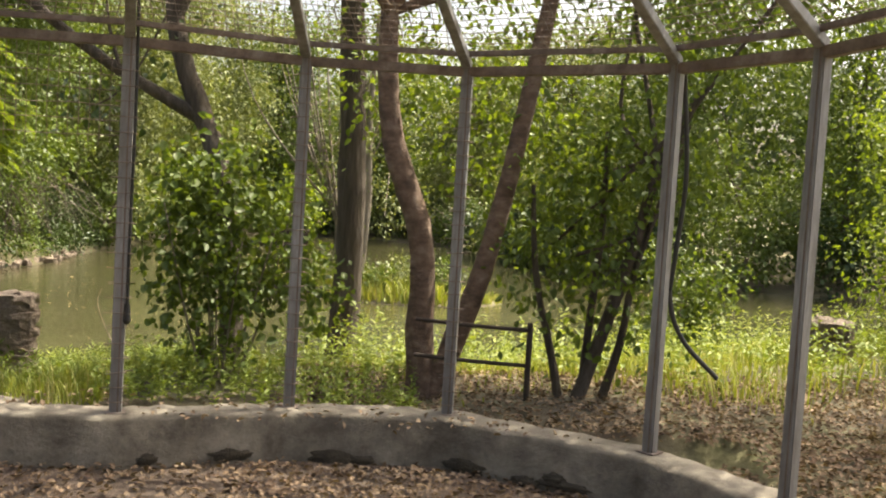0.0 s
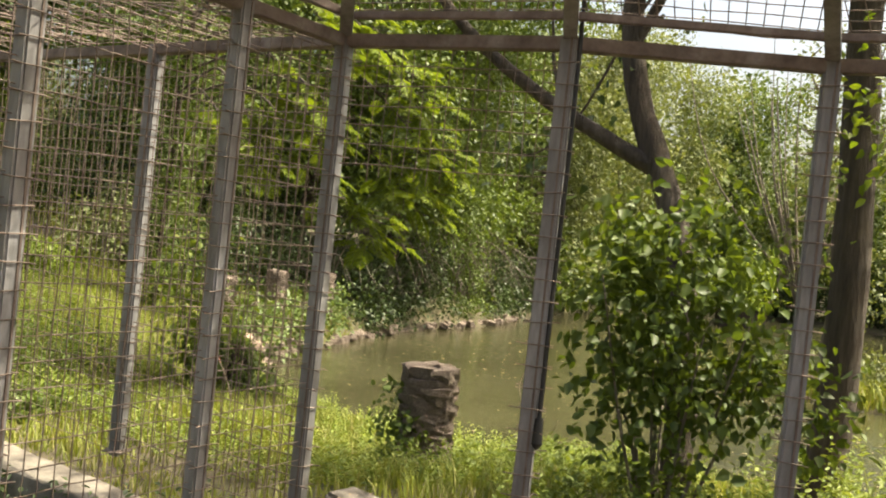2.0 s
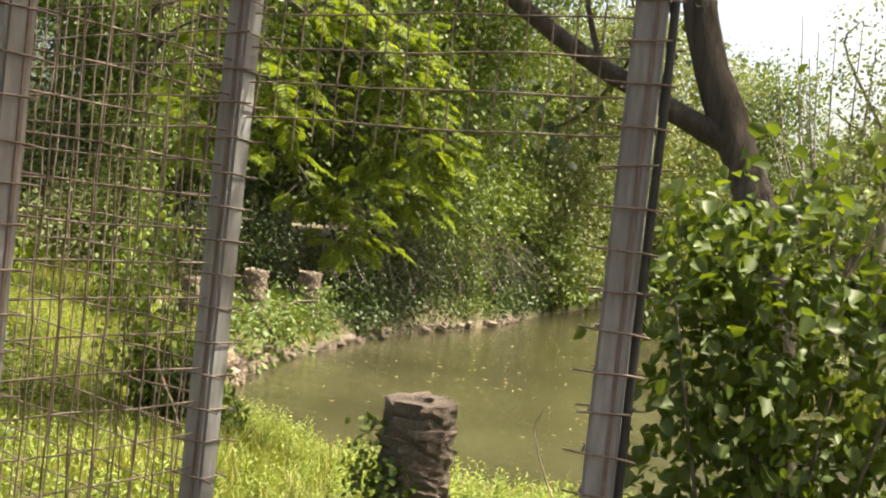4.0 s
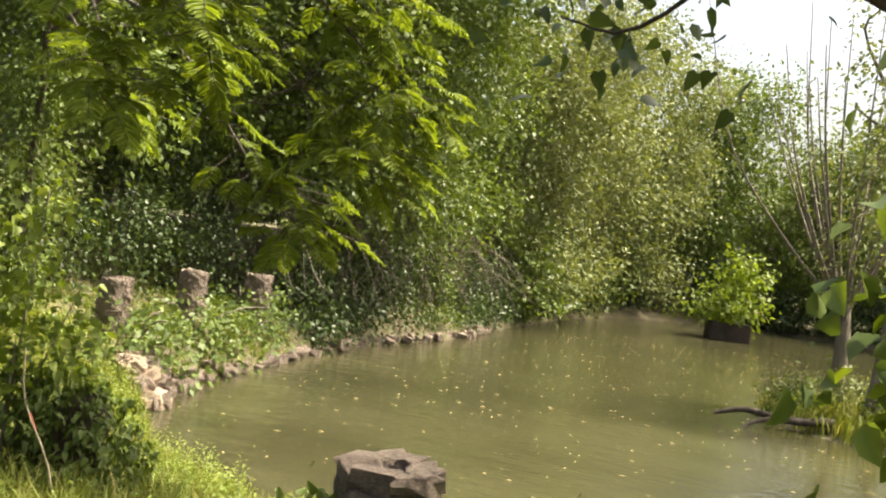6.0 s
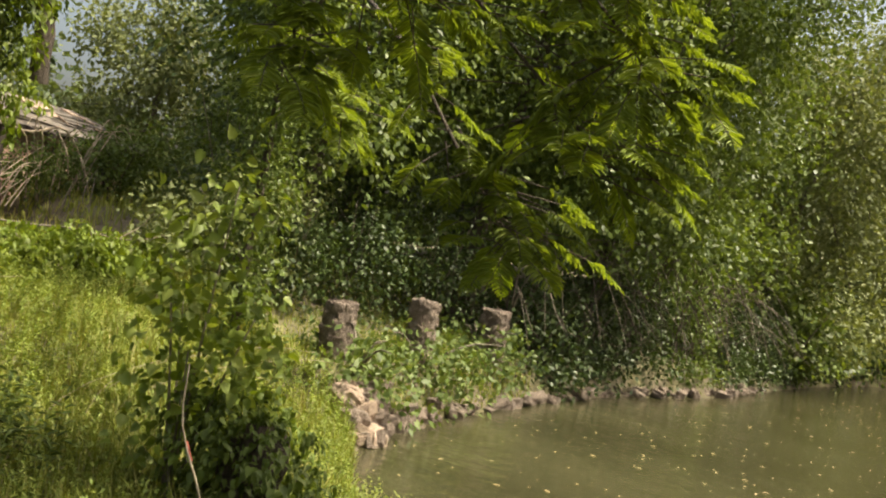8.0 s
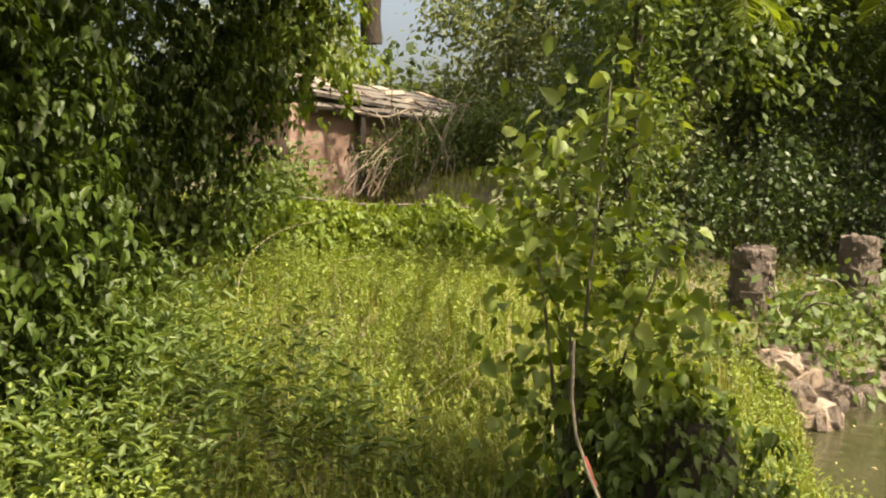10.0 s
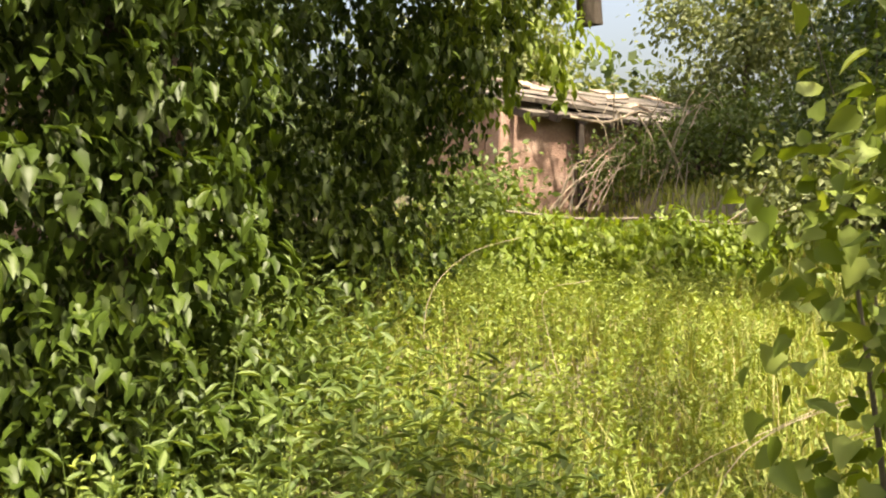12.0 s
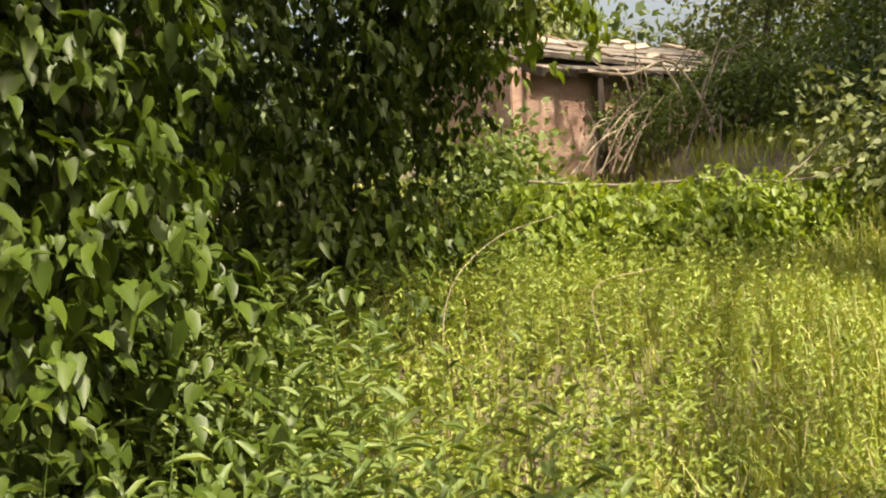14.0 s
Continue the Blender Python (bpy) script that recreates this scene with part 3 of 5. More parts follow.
# ---- stone work along the pond ----
STONES = []
for s in range(7):
    bm = bmesh.new()
    bmesh.ops.create_cube(bm, size=2)
    bmesh.ops.subdivide_edges(bm, edges=list(bm.edges), cuts=1 + s % 2, use_grid_fill=True)
    for v in bm.verts:
        d = v.co.normalized()
        v.co = (v.co * 0.68 + d * 0.45) * (1 + 0.36 * noise.noise(v.co * 1.3 + Vector((s * 5.3, s * 1.7, s))))
    me = bpy.data.meshes.new("stone")
    bm.to_mesh(me)
    bm.free()
    me.materials.append(M["stone"])
    STONES.append(me)
PALE = []
for me in STONES:
    k = me.copy()
    k.materials[0] = M["stone_pale"]
    PALE.append(k)


def stone(parent, at, size, yaw=0, pale=False, tilt=4):
    m = pose(*at, rng.normal() * tilt, rng.normal() * tilt, yaw) @ Matrix.Diagonal((size[0] / 2, size[1] / 2, size[2] / 2, 1))
    return put("stone", (PALE if pale else STONES)[rng.integers(7)], parent, m=m)


def stone_pier(name, label, at, w, z0, z1, round_=False, row=0.085):
    """A pier of stacked rough stones round a rubble core."""
    t = thing(name, label, "stone pier", (at[0], at[1], z0), "stone piers by the pond")
    n = int((z1 - z0) / row)
    bevel_box("core", (w * 0.72, w * 0.72, (z1 - z0) * (0.88 if round_ else 0.96)), "stone", t, pose(0, 0, (z1 - z0) * (0.44 if round_ else 0.48), 0, 0, 20), 0.05)
    for k in range(n + 1):
        z = k * (z1 - z0) / n - 0.02
        m = 8 if round_ else 7
        for s in range(m):
            ang = 2 * math.pi * (s + 0.5 * (k % 2) + rng.uniform(-0.12, 0.12)) / m
            c, si = math.cos(ang), math.sin(ang)
            r = w * 0.36 * (1 if round_ else 1 / max(abs(c), abs(si)) ** 0.75)
            stone(t, (c * r, si * r, z), (w * 0.3 * rng.uniform(0.8, 1.25), w * 0.42 * rng.uniform(0.8, 1.2), row * rng.uniform(1.0, 1.5)), math.degrees(ang), tilt=6)
    for s in range(4):
        stone(t, (rng.normal() * w * 0.14, rng.normal() * w * 0.14, z1 - z0 - (0.07 if round_ else 0)), (w * (0.36 if round_ else 0.5), w * 0.36, row), rng.uniform(0, 360), tilt=9)
    return t


stump = stone_pier("stone_pier", "broken round stone pier half wrapped in ivy at the water", (-3.37, 8.78), 0.41, -0.62, 0.38, True, 0.07)
pg = stump.location
C, D, N = cloud([(-0.2, -0.16, 0.62, 0.16, 0.12, 0.3), (0.02, -0.26, 0.55, 0.12, 0.06, 0.3), (-0.1, -0.22, 0.2, 0.3, 0.15, 0.3)], 520, 0.05, 6)
put("ivy", mesh_np("ivy", *leaf_data(C, D, N + (0, -0.6, 0), 0.055 * rng.uniform(0.6, 1.3, len(C)), 0.04, "heart"), "leaf_mid"), stump, "trailing ivy")
for at, w, z1, lab in (((-9.22, 13.12), 0.3, 0.43, "square rubble pier grown with ivy on the bank"), ((-9.66, 14.93), 0.32, 0.49, "square rubble pier on the stony bank"), ((-9.85, 16.63), 0.34, 0.44, "square rubble pier with a pale cap stone on the bank")):
    stone_pier("stone_pier", lab, at, w, -0.6, z1)
brick = stone_pier("stone_pier", "ruined reddish masonry pier standing in tall grass", (4.2, 9.6), 0.44, float(ground_z(4.2, 9.6)) - 0.1, 0.48, False, 0.07)
# retaining stones along the left bank
bank = thing("stone_bank", "rough reddish stones shoring up the pond bank", "stone wall", (0, 0, WATER))
line = spline([(-8.15, 12.65), (-8.35, 13.0), (-8.9, 14.5), (-9.4, 17), (-9.8, 20), (-9.5, 23), (-9.9, 27)], 150)
# Pale stones only at the near end; the darker ones beyond paint in shadow.
for k, p in enumerate(line):
    near = k < 36
    for r in range(3 if near else 1):
        s = rng.uniform(0.11, 0.25) * (1.0 if k < 14 else 0.75 if k > 45 else 1)
        stone(bank, (p[0] - 0.02 - 0.14 * r + rng.normal() * 0.06, p[1] + rng.normal() * 0.04, 0.04 + 0.16 * r + rng.normal() * 0.04), (s, s * 1.1, s * rng.uniform(0.6, 1.0)), rng.uniform(0, 360), k < 20 and rng.random() < 0.75, 14)

# ---- trees ----
def gz(x, y):
    return float(ground_z(x, y))


# forked tree behind the opening, wrapped by a shrub
ft = tree("forked_tree", "dark forked tree leaning over the pond", (-1.15, 7.6, gz(-1.15, 7.6) - 0.1),
          [(-1.15, 7.6, gz(-1.15, 7.6) - 0.1), (-1.18, 7.64, 0.7), (-1.29, 7.72, 1.5), (-1.5, 7.8, 2.0), (-1.7, 7.85, 2.5), (-1.78, 7.9, 3.1), (-1.7, 8.0, 4.2)], 0.095, 0.065,
          # The last two crown masses are added out of view to shade the side compartment.
          [(-1.5, 8.2, 4.7, 1.2, 1.2, 0.9), (-0.8, 7.1, 4.6, 0.7, 0.6, 0.5), (-0.7, 5.9, 5.3, 1.1, 0.9, 0.5), (-1.9, 5.0, 5.4, 1.2, 1.0, 0.5)], 5200, 0.085, "leaf_dark", "bark", 3, "oval")
o = Vector(ft.location)
tube("limb", [tuple(Vector(q) - o) for q in ((-1.46, 7.79, 1.95), (-1.78, 7.76, 2.12), (-2.25, 7.68, 2.38), (-2.75, 7.5, 2.78), (-3.15, 7.3, 3.3))], 0.056, 0.03, "bark", ft, 16, 8)
tube("limb", [tuple(Vector(q) - o) for q in ((-2.1, 7.7, 2.3), (-2.2, 7.72, 2.6), (-2.28, 7.8, 3.0))], 0.018, 0.007, "bark", ft, 9, 6)
sh = thing("shrub", "leafy shrub with broad green leaves wrapping a tree foot", "shrub", (-1.1, 7.0, gz(-1.15, 6.95)))
for k in range(9):
    q = rng.normal(size=3) * (0.3, 0.25, 0.2)
    tube("stem", [(q[0] * 0.2, q[1] * 0.2, -0.05), (q[0] * 0.7, q[1] * 0.6, 0.5), (q[0] * 1.2, q[1], 1.0 + q[2])], 0.012, 0.004, "bark_grey", sh, 8, 5)
lumps = [(-0.1, 0, 1.02, 0.3, 0.3, 0.34), (0.1, 0.05, 0.62, 0.24, 0.28, 0.24), (-0.16, -0.05, 1.42, 0.26, 0.26, 0.2), (0.4, 0.2, 0.82, 0.24, 0.26, 0.18), (-0.36, 0.0, 1.14, 0.16, 0.2, 0.22),
         (0.24, 0.1, 1.25, 0.2, 0.2, 0.16), (-0.24, 0.0, 0.72, 0.16, 0.22, 0.16), (0.62, 0.3, 0.6, 0.2, 0.2, 0.16), (0.02, -0.1, 0.26, 0.16, 0.16, 0.14), (-0.3, -0.1, 0.5, 0.1, 0.12, 0.1), (0.1, 0.0, 1.58, 0.12, 0.14, 0.1)]
foliage("foliage", lumps, 2300, 0.064, "leaf_mid", sh, 0.12, 5, "oval", 0.72, 0.6, 0.5)
foliage("young_leaves", lumps, 480, 0.056, "leaf_lime", sh, 0.11, 4, "oval", 0.7, 0.25, 0.4)
# dead forked twig by the pier
tw = thing("dead_twig", "bare pale forked twig sticking up at the water", "twig", (-2.35, 8.6, gz(-2.35, 8.6)))
tube("twig", [(0.15, 0, -0.02), (0, 0, 0.2), (-0.12, 0, 0.42), (-0.2, 0.02, 0.62), (-0.17, 0.02, 0.75)], 0.008, 0.003, "twig", tw, 12, 5)
tube("twig", [(0.0, 0, 0.2), (-0.02, 0, 0.33), (0.04, 0, 0.46)], 0.005, 0.002, "twig", tw, 6, 5)
tube("twig", [(-0.02, 0, 0.24), (0.08, 0.03, 0.34), (0.12, 0.03, 0.44)], 0.005, 0.002, "twig", tw, 6, 5)

tree("dark_tree", "straight tree with dark furrowed bark on the bank", (-0.52, 9.2, gz(-0.52, 9.2) - 0.1),
     [(-0.52, 9.2, gz(-0.52, 9.2) - 0.1), (-0.45, 9.2, 1.0), (-0.5, 9.25, 2.2), (-0.55, 9.2, 3.6), (-0.5, 9.2, 5.2)], 0.14, 0.1,
     [(-0.4, 9.7, 5.4, 1.3, 1.2, 1.0), (-1.2, 9.0, 4.2, 0.8, 0.8, 0.6), (0.5, 9.6, 4.0, 1.0, 0.9, 0.7), (0.2, 9.4, 6.6, 1.5, 1.2, 0.9)], 5600, 0.08, "leaf_mid", "bark", 9, "oval")
rt = tree("twin_tree", "twin-stemmed tree with reddish scarred bark", (0.32, 7.05, gz(0.32, 7.05) - 0.1),
          [(0.32, 7.05, gz(0.32, 7.05) - 0.1), (0.27, 7.05, 0.6), (0.26, 7.05, 1.15), (0.1, 7.05, 1.6), (0.0, 7.05, 1.95), (-0.05, 7.05, 2.6), (-0.02, 7.1, 3.6), (0.1, 7.2, 4.8)], 0.1, 0.06,
          # The crown masses highest up are added out of view to shade the cage.
          [(0.6, 6.4, 4.8, 1.0, 0.9, 0.7), (1.2, 7.3, 3.7, 1.0, 1.0, 0.8), (0.7, 8.2, 3.3, 0.9, 0.7, 0.6), (1.2, 6.8, 5.6, 1.6, 1.3, 0.8), (0.0, 5.8, 5.4, 1.1, 1.0, 0.6)], 4600, 0.075, "leaf_mid", "bark_red", 8, "oval")
o = Vector(rt.location)
tube("stem", [tuple(Vector(q) - o) for q in ((0.36, 7.03, gz(0.36, 7.03) - 0.1), (0.45, 7.03, 0.3), (0.66, 7.05, 0.9), (0.8, 7.05, 1.5), (0.93, 7.05, 2.2), (1.06, 7.08, 3.0), (1.2, 7.2, 4.2))], 0.085, 0.05, "bark_red", rt, 18, 9)
foliage("low_leaves", [tuple(v - w for v, w in zip((0.75, 7.9, 2.2, 0.7, 0.6, 0.7), (*o, 0, 0, 0))), tuple(v - w for v, w in zip((-0.1, 7.8, 2.4, 0.5, 0.5, 0.5), (*o, 0, 0, 0))), tuple(v - w for v, w in zip((1.2, 7.6, 1.6, 0.5, 0.5, 0.6), (*o, 0, 0, 0)))], 2200, 0.06, "leaf_lime", rt, 0.16, 6, "oval", 0.65)
st = tree("multi_stem_tree", "small dark tree with several leaning stems", (1.36, 7.0, gz(1.36, 7.0) - 0.1),
          [(1.36, 7.0, gz(1.36, 7.0) - 0.1), (1.5, 7.0, 0.5), (1.7, 7.0, 1.2), (1.85, 7.0, 1.8), (2.1, 7.0, 2.3)], 0.05, 0.03,
          # The last three, high crown masses are added unseen to shade the ground.
          [(1.55, 7.05, 1.35, 0.5, 0.42, 0.7), (1.85, 7.1, 1.9, 0.55, 0.5, 0.5), (1.15, 7.1, 1.15, 0.34, 0.35, 0.6), (1.75, 7.05, 0.75, 0.3, 0.3, 0.45), (1.3, 7.2, 1.75, 0.45, 0.4, 0.4), (2.2, 7.3, 2.9, 0.9, 0.9, 0.6), (3.0, 6.8, 4.2, 1.2, 1.1, 0.8), (4.2, 7.0, 4.4, 1.3, 1.1, 0.8), (2.6, 5.8, 4.8, 1.1, 1.0, 0.6)], 10000, 0.07, "leaf_mid", "bark", 8, "oval")
o = Vector(st.location)
for q in (((1.3, 7.0, -0.05), (1.2, 7.0, 0.4), (1.05, 7.02, 1.0), (1.0, 7.05, 1.6)), ((1.42, 7.05, -0.05), (1.44, 7.05, 0.6), (1.5, 7.1, 1.3), (1.5, 7.15, 2.0)), ((1.5, 7.02, -0.05), (1.66, 7.0, 0.55), (1.74, 7.02, 1.1), (2.0, 7.05, 1.9))):
    tube("stem", [tuple(Vector(s) - o) for s in q], 0.036, 0.016, "bark", st, 10, 7)

# Unseen tree, added so that its crown darkens the cage and nearby ground.
tree("shade_tree", "unseen broad tree added to shade the cage from the east", (6.8, 8.2, gz(6.8, 8.2) - 0.1), [(6.8, 8.2, gz(6.8, 8.2) - 0.1), (6.6, 8.1, 2.0), (6.0, 7.9, 4.0), (5.4, 7.6, 5.2)], 0.2, 0.08,
     [(5.3, 7.4, 5.2, 1.7, 1.4, 0.8), (4.2, 8.4, 4.9, 1.2, 1.1, 0.6), (3.6, 6.2, 5.4, 1.3, 1.1, 0.6), (6.6, 8.4, 4.6, 1.4, 1.4, 1.0), (2.4, 7.3, 5.5, 1.3, 0.8, 0.4), (3.2, 5.0, 5.6, 1.3, 1.0, 0.45)], 11000, 0.085, "leaf_mid", "bark", 8, "oval")
# field gate behind the cage
gate = thing("field_gate", "old dark iron field gate under the trees", "gate", (0.4, 6.85, gz(0.7, 6.85)))
tube("post", [(0.62, 0, -0.1), (0.62, 0, 0.55)], 0.02, 0.02, "dark", gate, 4, 8, 0)
for z in (0.26, 0.5):
    tube("rail", [(-0.15, 0.02, z + 0.03), (0.25, 0.0, z + 0.01), (0.62, 0, z)], 0.014, 0.014, "dark", gate, 5, 8, 0)

# bushes to the east of the cage
for x, y, r, hh, mat in ((5.9, 10.9, 0.9, 1.6, "leaf_lime"), (5.9, 9.3, 0.8, 1.7, "leaf_lime"), (3.6, 12.6, 0.6, 0.8, "leaf_mid"), (6.6, 12.2, 1.3, 2.4, "leaf_lime"), (4.2, 17.0, 0.5, 0.6, "leaf_mid")):
    b = thing("bush", "dense sunlit green bush on the grassy bank", "bush", (x, y, gz(x, y)), "bushes on the bank")
    for k in range(6):
        q = rng.normal(size=2) * r * 0.4
        tube("stem", [(0, 0, -0.05), (q[0] * 0.5, q[1] * 0.5, hh * 0.5), (q[0], q[1], hh * 1.2)], 0.02, 0.005, "bark_grey", b, 6, 5)
    foliage("foliage", [(0, 0, hh * 0.6, r, r, hh * 0.6), (r * 0.4, -r * 0.3, hh * 1.2, r * 0.7, r * 0.7, hh * 0.5), (-r * 0.4, r * 0.2, hh * 1.5, r * 0.6, r * 0.6, hh * 0.4)], 2400, 0.075, mat, b, 0.14, 10)


def bank_tree(x, y, hgt, rad, mat, size, n, label, low=0.5, lean=(0, 0), bark="bark", group="trees round the pond"):
    z = gz(x, y) - 0.15
    blobs = []
    for k in range(9):
        u = k / 8
        ang = k * 2.4 + rng.uniform(-0.5, 0.5)
        rr = rad * (0.72 - 0.25 * abs(u - 0.35)) * rng.uniform(0.6, 1.0)
        blobs.append((x + math.cos(ang) * rr + lean[0] * u, y + math.sin(ang) * rr + lean[1] * u, z + low + (hgt - low) * (0.12 + 0.84 * u), rad * rng.uniform(0.5, 0.68), rad * rng.uniform(0.5, 0.68), hgt * rng.uniform(0.13, 0.19)))
    return tree("broadleaf_tree", label, (x, y, z), [(x, y, z), (x + 0.1 + lean[0] * 0.2, y, z + hgt * 0.3), (x + lean[0] * 0.6, y + lean[1] * 0.6, z + hgt * 0.6), (x + lean[0], y + lean[1], z + hgt * 0.92)],
                hgt * 0.022, 0.03, blobs, int(n * 2.9), size * 0.88, mat, bark, 10, "diamond", group=group, clump=rad * 0.11, per=26)


D, MID, PALE_L, LIME = "leaf_dark", "leaf_mid", "leaf_pale", "leaf_lime"
for x, y, hgt, rad, mat, size, n, lean in (
        (-12.2, 14.8, 6.5, 2.2, MID, 0.13, 9000, (0.6, 0)), (-11.6, 17.8, 7.2, 2.4, MID, 0.13, 9500, (1.2, 0.2)), (-11.3, 21.0, 8.2, 2.9, MID, 0.13, 14000, (1.9, -0.2)),
        (-11.8, 24.8, 8.5, 2.8, MID, 0.15, 11000, (1.2, 0)), (-11.6, 29.5, 8.0, 3.0, PALE_L, 0.16, 11000, (1.8, 0)), (-12.0, 34.5, 9.0, 3.2, PALE_L, 0.18, 9500, (1.6, 0)),
        (-11.5, 40.5, 8.5, 3.4, PALE_L, 0.2, 9000, (1.2, -1.0)), (-8.0, 46.5, 9.0, 3.4, MID, 0.22, 7500, (0, -1)), (-3.0, 47.5, 7.5, 3.2, MID, 0.22, 7000, (0, -1)),
        (2.2, 47.0, 8.5, 3.4, PALE_L, 0.22, 7000, (0, -1)), (5.5, 36.5, 8.0, 3.0, PALE_L, 0.18, 8000, (-0.6, -0.6)), (8.0, 31.5, 9.0, 3.2, MID, 0.18, 8500, (0, -1)),
        (13.0, 29.5, 9.0, 3.4, MID, 0.18, 8500, (0, -1)), (19.0, 27.5, 8.5, 3.2, LIME, 0.18, 7500, (0, -0.6)), (12.0, 12.0, 7.0, 2.6, LIME, 0.14, 8000, (-0.6, 0)),
        (-15.5, 17.0, 9.0, 2.8, D, 0.16, 8000, (0, 0)), (-15.2, 22.0, 10.0, 3.0, D, 0.18, 8000, (0, 0)), (-21.5, 17.6, 4.4, 2.2, PALE_L, 0.17, 5000, (0.5, 0)), (-23.5, 12.5, 3.8, 2.4, PALE_L, 0.17, 6000, (0, 0))):
    bank_tree(x, y, hgt, rad, mat, size, n, "tall leafy tree on the far bank of the pond" if y > 13 else "leafy tree at the edge of the meadow", 1.7 if x < -11 and x > -13 and y < 28 else 0.4 if mat != LIME else 0.2, lean)
# undergrowth at the foot of the left bank, mostly dark-leaved to stand in for shade
for k in range(15):
    y = 13.2 + k * 1.65
    x = float(np.interp(y, [12.7, 14.5, 17, 20, 23, 28, 36], [-8.3, -8.9, -9.4, -9.8, -9.5, -10, -10.6])) - rng.uniform(0.45, 0.8)
    b = thing("bush", "dark undergrowth bush overhanging the stony bank", "bush", (x, y, gz(x, y)), "undergrowth on the bank")
    r = rng.uniform(0.7, 1.1)
    for s in range(5):
        q = rng.normal(size=2) * r * 0.6
        tube("stem", [(0, 0, -0.05), (q[0] * 0.4, q[1] * 0.4, 0.3 if k < 3 else 0.6), (q[0] * 0.7, q[1] * 0.7, 0.35 if k < 3 else 0.9)], 0.02, 0.006, "bark_grey", b, 6, 5)
    hh = 0.16 if k < 3 else rng.uniform(0.7, 1.3)
    foliage("foliage", [(-0.25, 0, hh * 0.5, r, r, hh * 0.7), (0.3, 0, -0.1, 0.5, r, 0.4), (-0.2, 0.3, hh, r * 0.7, r * 0.8, hh * 0.5)], 3800 if k >= 3 else 1300, 0.1, (D, D, MID, D)[k % 4] if k >= 3 else "weed", b, 0.14, 10, "diamond")

# bare brushwood drooping from the bank trees to the water
for k in range(11):
    y = 17.6 + k * 0.85
    x = float(np.interp(y, [14.5, 17, 20, 23, 28], [-8.9, -9.4, -9.8, -9.5, -10])) - rng.uniform(0.5, 1.0)
    b = thing("drooping_branch", "bare brown brushwood drooping from the bank to the water", "branch", (x, y, gz(x, y)), "drooping brushwood on the bank")
    for s_ in range(6):
        r, up = rng.uniform(0.7, 2.0), rng.uniform(0.8, 2.1)
        q = rng.normal() * 0.9
        tube("branch", [(0, 0, -0.1), (0.15 * r, q * 0.3 + 0.1 * rng.normal(), up * 0.8), (0.45 * r, q * 0.6, up + 0.15 * rng.normal()), (0.8 * r, q * 0.9, up * 0.6), (r, q, 0.2 + 0.2 * abs(rng.normal()))], 0.014, 0.004, "bark_grey" if s_ % 3 == 0 else "bark", b, 11, 5, 0.08)
# scrub behind the piers
for x, y, hh in ((-11.0, 13.6, 0.8), (-11.2, 15.0, 1.0), (-11.1, 16.5, 1.1), (-12.4, 13.9, 1.3), (-12.6, 16.2, 1.4)):
    b = thing("bush", "dark scrubby bush behind the stone piers", "bush", (x, y, gz(x, y)), "undergrowth on the bank")
    for s_ in range(7):
        q = rng.normal(size=2) * 0.5
        tube("stem", [(0, 0, -0.05), (q[0] * 0.5, q[1] * 0.5, hh * 0.7), (q[0], q[1], hh * 1.5)], 0.014, 0.004, "bark_grey", b, 7, 5)
    foliage("foliage", [(0, 0, hh * 0.5, 0.8, 0.8, hh * 0.6), (0.2, 0.2, hh, 0.6, 0.6, hh * 0.5)], 2600, 0.075, D, b, 0.14, 9, "diamond")

# bushes closing the far shores
far_line = spline([(-10.4, 29), (-11.0, 35.6), (-9.9, 42.2), (-6, 45.2), (0, 44.8), (2.8, 36.4), (4.6, 31.6), (8.2, 28.8), (16, 27), (24, 23)], 26)
for k, p in enumerate(far_line):
    b = thing("bush", "broad green bush overhanging the far shore", "bush", (p[0], p[1], gz(p[0], p[1])), "bushes on the far shore")
    for s in range(4):
        q = rng.normal(size=2) * 0.6
        tube("stem", [(0, 0, -0.1), (q[0] * 0.5, q[1] * 0.5, 0.8), (q[0], q[1], 1.6)], 0.04, 0.01, "bark_grey", b, 6, 5)
    hh = rng.uniform(0.9, 1.8)
    foliage("foliage", [(0, 0, hh * 0.4, 1.5, 1.5, hh * 0.6), (rng.normal() * 0.4, rng.normal() * 0.4, hh, 1.1, 1.1, hh * 0.6)], 2200, 0.18, (MID, D, PALE_L, D)[k % 4], b, 0.2, 14, "diamond")

# slender tree and brush on the islet
bank_tree(-1.4, 20.2, 6.5, 1.4, PALE_L, 0.1, 1500, "slender thinly leaved tree on a small islet", 1.8, (0.2, 0), "bark_grey", "")
slim = thing("pollard_willow", "leafless-looking willow with many thin upright branches", "tree", (-2.0, 21.2, gz(-2.0, 21.2)))
tube("trunk", [(0, 0, -0.2), (0.1, 0, 0.9), (0.05, 0, 1.8)], 0.14, 0.1, "bark_grey", slim, 8, 8)
for k in range(20):
    q = rng.normal(size=2) * (1.1, 0.8)
    tube("branch", [(0.08, 0, 1.2 + 0.03 * k), (q[0] * 0.35, q[1] * 0.35, 2.6), (q[0] * 0.8, q[1] * 0.8, 4.2), (q[0] * 1.05, q[1], 5.2 + rng.uniform(0, 1.6))], 0.035, 0.007, "bark_grey", slim, 12, 5)
foliage("sparse_leaves", [(0, 0, 4.4, 1.5, 1.2, 1.8)], 700, 0.1, PALE_L, slim, 0.2, 5, "diamond")
